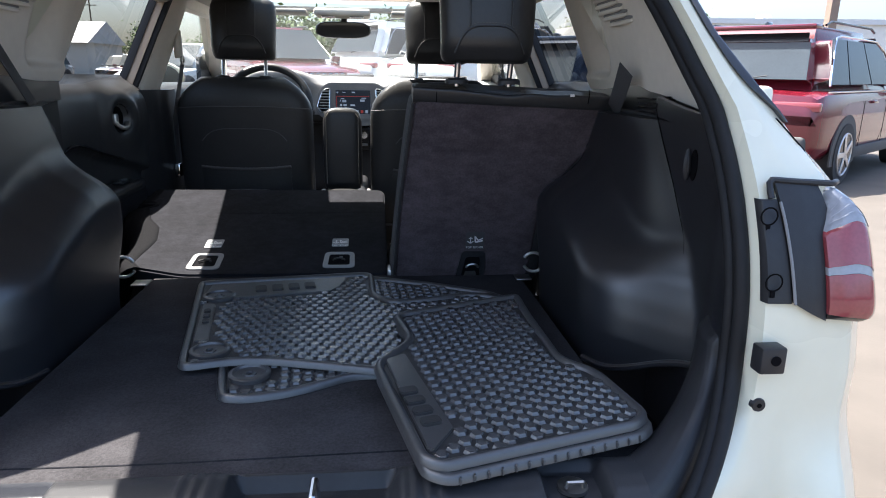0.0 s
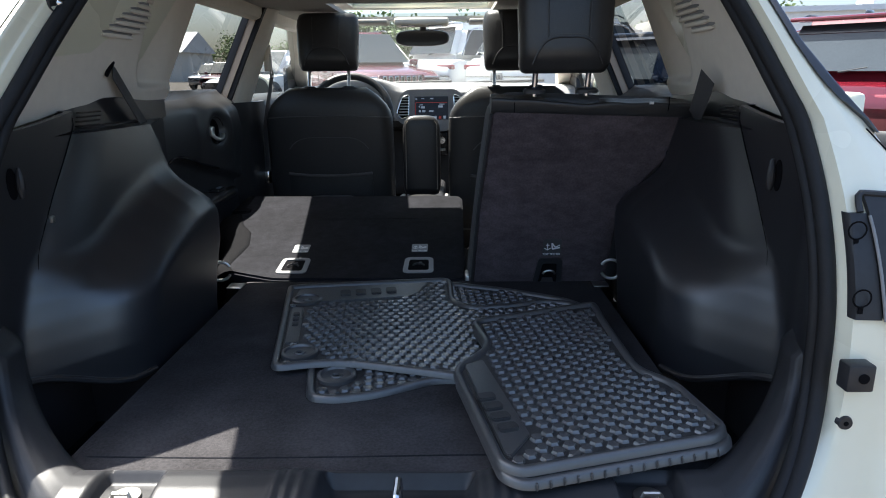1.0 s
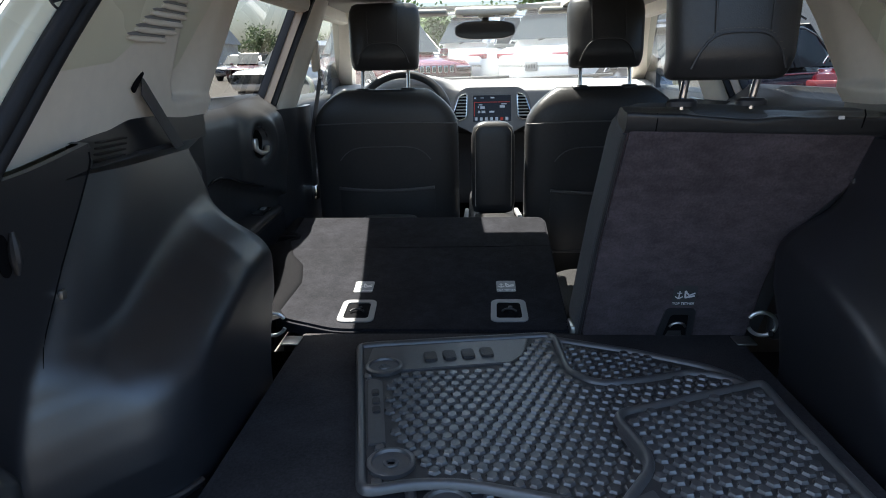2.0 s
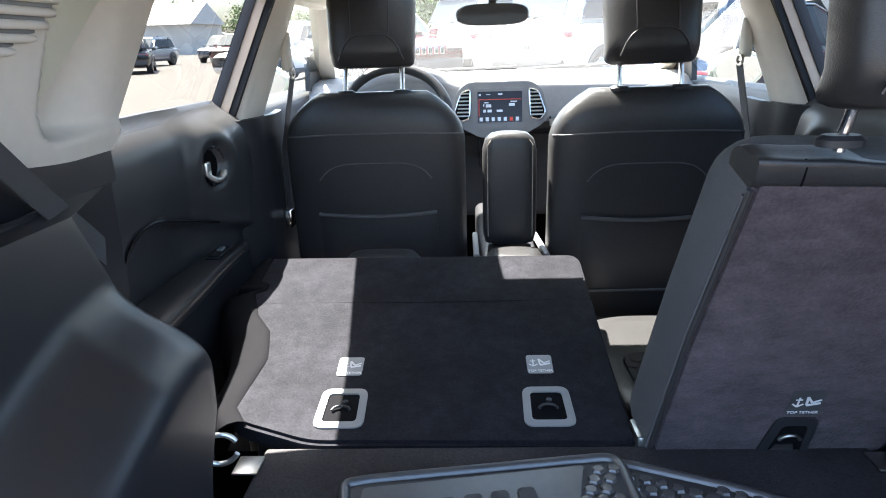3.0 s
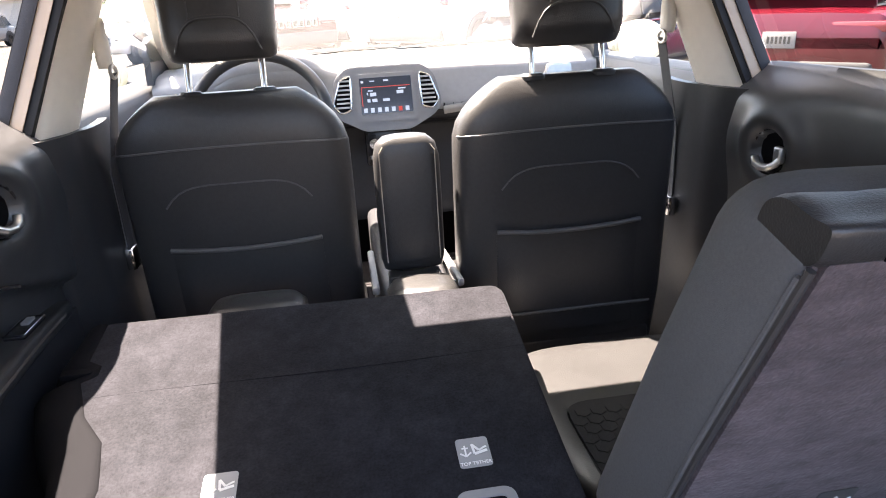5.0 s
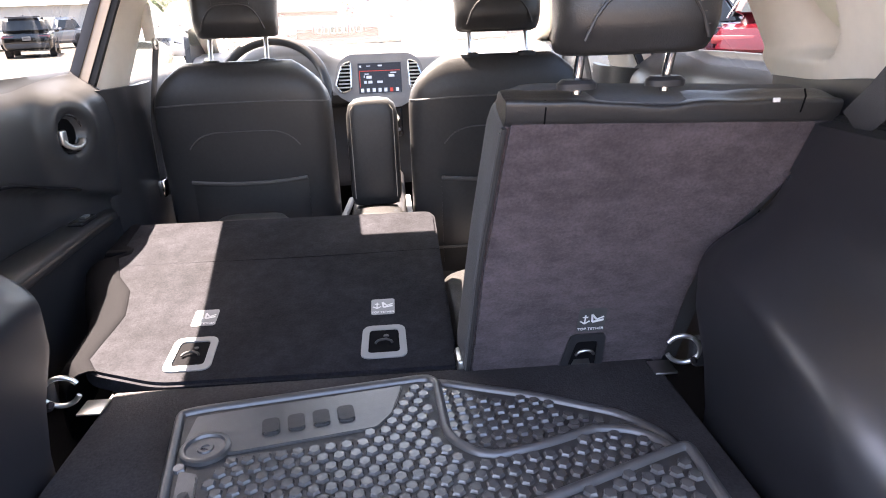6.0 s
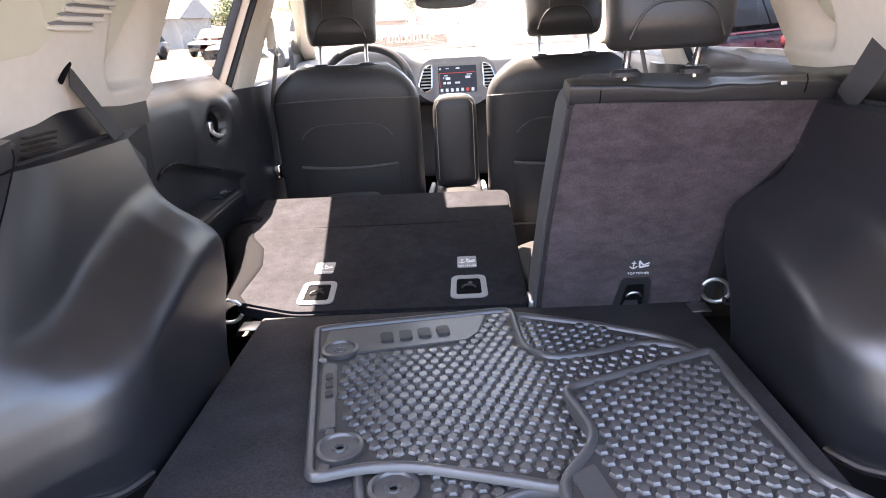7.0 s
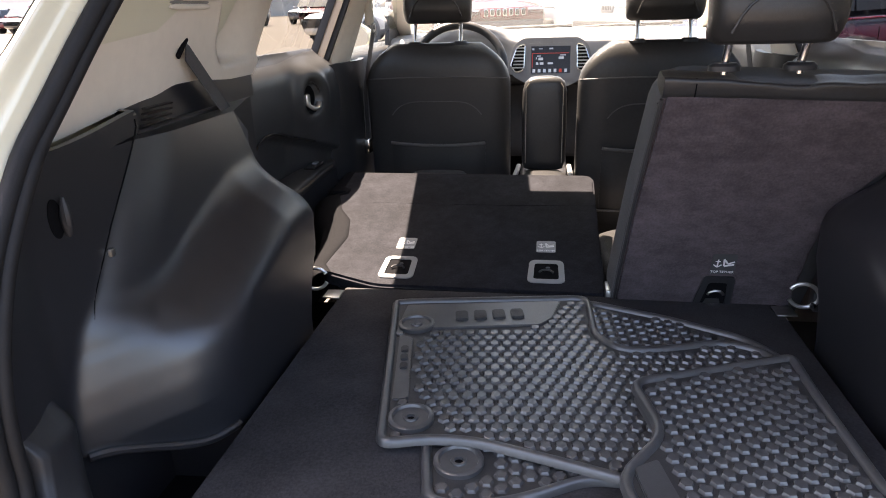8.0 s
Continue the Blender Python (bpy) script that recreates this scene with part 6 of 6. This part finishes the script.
def suv(name, label, paint, L=4.8, W=1.95, H=1.78, rear_wiper=True, grille=False, big=True):
    """A parked sport utility vehicle, built at the origin with its nose along +y."""
    o = Vector((0, 0, 0))
    car = thing(name, o, label, "car", "parked cars")
    hw, belt = W / 2, H * 0.60
    yr, yf = -L / 2, L / 2
    rings = []
    for y, k, zb, zt in ((yr, 0.88, 0.52, belt - 0.20), (yr + 0.05, 0.93, 0.42, belt - 0.05), (yr + 0.22, 0.98, 0.34, belt), (yr + 0.9, 1.0, 0.30, belt), (0, 1.0, 0.29, belt), (yf - 1.5, 1.0, 0.29, belt - 0.02), (yf - 1.1, 0.99, 0.29, belt - 0.06), (yf - 0.35, 0.96, 0.32, belt - 0.13), (yf - 0.08, 0.90, 0.40, belt - 0.22), (yf, 0.82, 0.50, belt - 0.32)):
        w = hw * k
        pts = [(w * 0.90, zb), (w * 0.985, zb + 0.12), (w, zb + 0.30), (w, zt - 0.16), (w * 0.965, zt - 0.03), (w * 0.90, zt), (w * 0.4, zt + 0.02)]
        ring = [Vector((x, y, z)) for x, z in pts] + [Vector((-x, y, z)) for x, z in reversed(pts)]
        rings.append(ring)
    body = part("body", loft(rings), paint, car, flat=40)
    y0, y1, rr, ff = yr + 0.10, yf - 1.35, 0.42, 0.85
    wb, wt = hw * 0.93, hw * 0.74
    zb, zt = belt - 0.03, H
    q = [Vector(p) for p in ((-wb, y0, zb), (wb, y0, zb), (wb, y1, zb), (-wb, y1, zb), (-wt, y0 + rr, zt), (wt, y0 + rr, zt), (wt, y1 - ff, zt), (-wt, y1 - ff, zt))]
    cab = pydata(q, [(0, 1, 2, 3), (4, 5, 6, 7), (0, 1, 5, 4), (1, 2, 6, 5), (2, 3, 7, 6), (3, 0, 4, 7)])
    bmesh.ops.bevel(cab, geom=[e for e in cab.edges], offset=0.17, segments=6, affect="EDGES")
    part("cabin", cab, paint, car, flat=40)

    def pane(nm, a, b, c, d, us, vs, off=0.012, m=CARGLASS):
        f = lambda u, v: (q[a] * (1 - u) + q[b] * u) * (1 - v) + (q[d] * (1 - u) + q[c] * u) * v
        nrm = (q[b] - q[a]).cross(q[d] - q[a]).normalized()
        p = [f(us[0], vs[0]), f(us[1], vs[0]), f(us[1], vs[1]), f(us[0], vs[1])]
        cen = sum(p, Vector()) / 4
        if nrm.dot(cen - Vector((0, 0, 1))) < 0:
            nrm = -nrm
        bm = loft([[x + nrm * 0.001 for x in p], [x + nrm * off for x in p]])
        return part(nm, bm, m, car)

    pane("rear_window", 0, 1, 5, 4, (0.10, 0.90), (0.20, 0.74))
    pane("window_header", 0, 1, 5, 4, (0.12, 0.88), (0.75, 0.88), 0.014, PIANO)
    pane("windscreen", 3, 2, 6, 7, (0.06, 0.94), (0.10, 0.92))
    for (a, b, c, d) in ((1, 2, 6, 5), (0, 3, 7, 4)):
        for us_ in ((0.07, 0.27), (0.285, 0.55), (0.565, 0.88)):
            pane("side_window", a, b, c, d, us_, (0.14, 0.80))
        if big:
            at = lambda u, v: (q[a] * (1 - u) + q[b] * u) * (1 - v) + (q[d] * (1 - u) + q[c] * u) * v + Vector((math.copysign(0.016, q[a].x), 0, 0))
            part("window_trim", tube([at(u, v) for u, v in ((0.05, 0.12), (0.05, 0.16), (0.09, 0.70), (0.12, 0.82), (0.18, 0.85), (0.5, 0.85), (0.8, 0.84), (0.90, 0.70), (0.96, 0.14))], 0.012, 6), CHROME, car, "chrome window line")
    for sx in (-1, 1):
        for yw in (yr + 0.92, yf - 0.92):
            x = sx * (hw + 0.004)
            arch = [Vector((x, yw + 0.46 * math.cos(a), 0.36 + 0.46 * math.sin(a))) for a in span(-0.25, math.pi + 0.25, 18)]
            part("wheel_arch", loft([[p for p in arch], [p + Vector((-sx * 0.02, 0, 0)) for p in arch]]), CLAD, car)
            wl = part("wheel", cyl((x - sx * 0.24, yw, 0.36), (x + sx * 0.012, yw, 0.36), 0.36, 28), TYRE, car)
            part("rim", cyl((x + sx * 0.012, yw, 0.36), (x + sx * 0.016, yw, 0.36), 0.245, 24), PIANO, wl)
            if big:
                for k in range(5):
                    a = k * 2 * math.pi / 5 + 0.3
                    spk = box((0, 0, 0), (0.012, 0.06, 0.23), 0.004, 1, Matrix.Translation((0, 0, 0.12)))
                    bmesh.ops.transform(spk, matrix=Matrix.Translation((x + sx * 0.022, yw, 0.36)) @ Matrix.Rotation(a, 4, "X"), verts=spk.verts)
                    part("spoke", spk, ALLOY, wl)
                part("rim_edge", tube([(x + sx * 0.016, yw + 0.245 * math.cos(a), 0.36 + 0.245 * math.sin(a)) for a in span(0, 6.283, 25)[:-1]], 0.012, 6, closed=True), ALLOY, wl)
        part("sill_cladding", box((sx * (hw - 0.01), 0, 0.36), (0.05, L - 2.6, 0.14), 0.02), CLAD, car)
        tlm = part("tail_lamp", box((sx * hw * 0.70, yr + 0.065, belt - 0.16), (hw * 0.50, 0.10, 0.10), 0.02, 2), LAMP_RED, car, "red tail lamp")
        part("head_lamp", box((sx * hw * 0.68, yf - 0.10, belt - 0.28), (hw * 0.36, 0.20, 0.11), 0.03, 2), LAMP_CLEAR, car, "clear head lamp")
        part("door_mirror", box((sx * (hw + 0.08), yf - 1.75, belt + 0.05), (0.20, 0.10, 0.14), 0.035, 2), paint, car)
        if big:
            part("roof_rail", tube([(sx * wt * 0.93, y, zt + (0.045 if 0.08 < t < 0.92 else 0.0)) for t, y in zip(span(0, 1, 12), span(y0 + rr + 0.1, y1 - ff - 0.1, 12))], 0.014, 6), PIANO, car)
            for ydh in (-0.55, 0.45):
                part("door_handle", box((sx * (hw + 0.012), ydh, belt - 0.13), (0.03, 0.20, 0.035), 0.010, 2), paint, car)
            part("belt_trim", tube([(sx * (hw * 0.945), y, belt - 0.005) for y in (y0 + 0.15, 0, y1 - 0.15)], 0.012, 6), CHROME, car)
            for yd in (-0.95, 0.05, 1.05):
                part("door_gap", box((sx * (hw + 0.001), yd, belt - 0.42), (0.004, 0.010, 0.62)), DARK, car)
    part("rear_bumper", box((0, yr + 0.05, 0.50), (W * 0.86, 0.14, 0.22), 0.05, 3), CLAD, car)
    part("number_plate", box((0, yr - 0.012, 0.80), (0.32, 0.015, 0.16), 0.006), LABEL, car, "pale number plate")
    part("plate_bars", join(*[box((-0.10 + 0.04 * i, yr - 0.021, 0.80), (0.022, 0.003, 0.07)) for i in range(6)]), LABEL_INK, car)
    part("rear_spoiler", box((0, y0 + rr - 0.06, zt - 0.02), (wt * 1.85, 0.26, 0.05), 0.02, 2), paint, car)
    part("roof_fin", box((0, y0 + rr + 0.25, zt + 0.03), (0.05, 0.16, 0.07), 0.02, 2), BLACKP, car)
    if rear_wiper:
        part("rear_wiper", tube([(0.0, y0 - 0.005 + 0.08, zb + 0.14), (0.28, y0 + 0.02 + 0.08, zb + 0.19)], 0.012, 6), PLASTIC, car)
    if grille:
        part("grille", box((0, yf - 0.02, belt - 0.28), (W * 0.50, 0.08, 0.17), 0.03, 2), paint, car)
        for i in range(7):
            part("grille_slot", box(((i - 3) * 0.125, yf + 0.025, belt - 0.28), (0.085, 0.02, 0.13), 0.02, 2), CHROME, car)
            part("slot_dark", box(((i - 3) * 0.125, yf + 0.033, belt - 0.28), (0.06, 0.012, 0.10), 0.012, 2), DARK, car)
        part("front_bumper", box((0, yf - 0.05, 0.52), (W * 0.84, 0.16, 0.24), 0.06, 3), CLAD, car)
    return car


def place(car, x, y, heading):
    """heading: degrees clockwise from straight ahead."""
    car.matrix_basis = LOT @ pose(x, y, rise(x, y), 0, 0, -heading)
    return car


def rear_at(x, y, heading, L):
    h = radians(heading)
    return x + math.sin(h) * L / 2, y + math.cos(h) * L / 2


red = suv("red_suv", "glossy dark red SUV with chrome window line and roof rails", REDP, 4.85, 1.98, 1.80)
place(red, *rear_at(4.24, 6.8, 52, 4.85), 52)
blue = suv("blue_suv", "dark blue SUV parked beside the red one", BLUEP, 4.7, 1.92, 1.68)
place(blue, *rear_at(1.97, 8.05, 52, 4.7), 52)
wa = suv("white_suv", "large white SUV seen from behind through the windshield", WHITEP, 5.2, 2.05, 1.92)
place(wa, *rear_at(0.95, 12.2, 50, 5.2), 50)
copy_thing(wa, LOT @ pose(*rear_at(-0.55, 14.3, 50, 5.2), 0.30, 0, 0, -50))
jeep = suv("red_off_roader", "bright red SUV facing the camera with a slotted grille", REDP, 4.8, 1.95, 1.76, grille=True)
place(jeep, -2.0, 14.6, 152)
blk = suv("black_suv", "black SUV standing alone on the open lot", BLACKP, 4.7, 1.9, 1.7, big=False)
place(blk, -16.3, 32.6, -22)
far1 = suv("grey_suv", "silver-grey SUV in the far row of parked cars", GREYP, 4.6, 1.85, 1.7, big=False)
place(far1, -19.5, 41, 185)
far2 = suv("red_crossover", "dark red SUV in the far row of parked cars", REDP, 4.6, 1.85, 1.75, big=False)
place(far2, -14.0, 41, 180)
far3 = suv("white_crossover", "white SUV in the far row of parked cars", WHITEP, 4.6, 1.85, 1.7, big=False)
place(far3, -22.5, 42, 183)
rows = ((blk, -25.5, 42, 180), (far1, -16.6, 46, 182), (far3, -10.8, 42, 184), (far2, -28.5, 43, 178), (blk, -8.0, 40, 180), (far1, -5.0, 36, 175), (far3, -31.5, 43, 180), (blk, -34.6, 42, 183), (far2, -37.5, 44, 180), (far1, -40.6, 44, 178),
        (far3, -5.4, 20.0, 200), (far2, 7.5, 24, 27), (far1, 11.5, 21, 27))
for src, x, y, hd in rows:
    copy_thing(src, LOT @ pose(x, y, rise(x, y), 0, 0, -hd))

# buildings
bld = thing("metal_building", LOT @ Vector((-88, 214, 0)), "grey metal-sided building with a low gable", "building")
g = [(-6.5, 0), (6.5, 0), (6.5, 3.6), (0, 5.6), (-6.5, 3.6)]
part("wall", loft([[LOT @ Vector((-88 + x, y, z)) for x, z in g] for y in (214, 232)]), SIDING, bld)
for sx in (-1, 1):
    part("roof", loft([[LOT @ Vector((-88 + x, y, z)) for x, z in ((0, 5.65), (sx * 6.9, 3.5), (sx * 6.9, 3.65), (0, 5.82))] for y in (213.6, 232.4)]), ROOFM, bld)
for i in range(26):
    x = -6.4 + i * 0.512
    part("siding_rib", loft([[LOT @ Vector((-88 + x + a, 213.96, z)) for a in (0, 0.06)] + [LOT @ Vector((-88 + x + a, 214.0, z)) for a in (0.08, -0.02)] for z in (0, 5.45 - abs(x) * 0.31)]), SIDING, bld)
part("roller_door", loft([[LOT @ Vector((-88 + x, 213.95, z)) for x, z in ((-2, 0), (2, 0), (2, 3.0), (-2, 3.0))], [LOT @ Vector((-88 + x, 214, z)) for x, z in ((-2, 0), (2, 0), (2, 3.0), (-2, 3.0))]]), ROOFM, bld)
sh2 = thing("long_building", LOT @ Vector((-45, 75, 0)), "long low pale roofed building beyond the lot", "building")
part("wall", loft([[LOT @ Vector((x, y, z)) for y, z in ((74, 0), (84, 0), (84, 3.2), (74, 3.2))] for x in (-66, -30)]), WALLM, sh2)
part("roof", loft([[LOT @ Vector((x, y, z)) for y, z in ((73.5, 3.2), (84.5, 3.2), (79, 5.6))] for x in (-66.4, -29.6)]), ROOFM, sh2)
wh_b = thing("white_warehouse", LOT @ Vector((45, 42, 0)), "long white flat-roofed warehouse behind the parked cars", "building")
part("wall", loft([[LOT @ Vector((x, y, z)) for z in (0, 4.7) for y in ((yy_, yy_ + 12) if z == 0 else (yy_ + 12, yy_))] for x, yy_ in ((16, 47), (95, 30))]), WALLM, wh_b)
part("parapet", loft([[LOT @ Vector((x, yy_ + a, z)) for a, z in ((-0.15, 4.6), (0.3, 4.6), (0.3, 4.95), (-0.15, 4.95))] for x, yy_ in ((15.9, 47), (95, 30))]), ROOFM, wh_b)
for i in range(8):
    x = 20 + i * 9
    yy_ = 47 - (x - 16) * 17 / 79
    part("roof_vent", box(LOT @ Vector((x, yy_ + 4, 5.2)), (0.8, 0.8, 0.6), 0.05), ROOFM, wh_b)

lp = thing("light_pole", LOT @ Vector((9.3, 12.5, 0)), "brown square steel light pole in the lot", "light pole")
part("pole", loft([[LOT @ Vector((9.3 + a * k, 12.5 + b * k, z)) for a, b in ((-0.09, -0.09), (0.09, -0.09), (0.09, 0.09), (-0.09, 0.09))] for z, k in ((0, 1.1), (0.6, 1.0), (7.5, 0.8))]), POLE, lp)
part("pole_base", cyl(LOT @ Vector((9.3, 12.5, 0)), LOT @ Vector((9.3, 12.5, 0.6)), 0.28, 20), WALLM, lp, "pale concrete base")
part("lamp_head", box(LOT @ Vector((9.3, 12.1, 7.5)), (0.35, 0.9, 0.14), 0.04), POLE, lp)
for x, y in ((-41, 104), (13, 60), (16.5, 70)):
    up_ = thing("utility_pole", LOT @ Vector((x, y, 0)), "thin utility pole in the distance", "utility pole", "utility poles")
    part("pole", cyl(LOT @ Vector((x, y, 0)), LOT @ Vector((x, y, 10)), 0.13, 10, 0.09), BARK, up_)
    part("crossarm", box(LOT @ Vector((x, y, 9.2)), (2.0, 0.1, 0.12)), BARK, up_)


def tree(x, y, h, r, seed):
    rnd = random.Random(seed)
    t = thing("tree", LOT @ Vector((x, y, 0)), "leafy green tree at the edge of the lot", "tree", "trees beyond the lot")
    limbs = [tube([LOT @ Vector((x, y, 0)), LOT @ Vector((x + 0.1, y, h * 0.35)), LOT @ Vector((x, y + 0.1, h * 0.7))], [0.22, 0.15, 0.06], 8)]
    tips = []
    for k in range(7):
        a, e = rnd.uniform(0, 6.28), rnd.uniform(0.45, 0.95)
        tip = Vector((x + math.cos(a) * r * 0.7, y + math.sin(a) * r * 0.7, h * e))
        limbs.append(tube([LOT @ Vector((x, y, h * (0.25 + 0.04 * k))), LOT @ tip], [0.08, 0.03], 6))
        tips.append(tip)
    part("trunk", join(*limbs), BARK, t)
    vv, ff = [], []
    for k in range(1500):
        c = rnd.choice(tips + [Vector((x, y, h * 0.75)), Vector((x, y, h * 0.55))])
        p = c + Vector((rnd.gauss(0, r * 0.30), rnd.gauss(0, r * 0.30), rnd.gauss(0, h * 0.11)))
        s = rnd.uniform(0.12, 0.30)
        d1 = Vector((rnd.uniform(-1, 1), rnd.uniform(-1, 1), rnd.uniform(-1, 1))).normalized() * s
        d2 = d1.cross(Vector((rnd.uniform(-1, 1), rnd.uniform(-1, 1), 0.4))).normalized() * s * 0.7
        k0 = len(vv)
        vv += [LOT @ (p - d1), LOT @ (p + d2), LOT @ (p + d1), LOT @ (p - d2)]
        ff.append((k0, k0 + 1, k0 + 2, k0 + 3))
    part("crown", pydata(vv, ff), LEAF, t)


rt = random.Random(5)
for i in range(22):
    x = -52 + i * 4.1 + rt.uniform(-1, 1)
    tree(x * (1.8 if x < -8 else 1.0), (66 if x > -8 else 135) + rt.uniform(-4, 10), rt.uniform(5.0, 8.0), rt.uniform(1.8, 2.9), i)
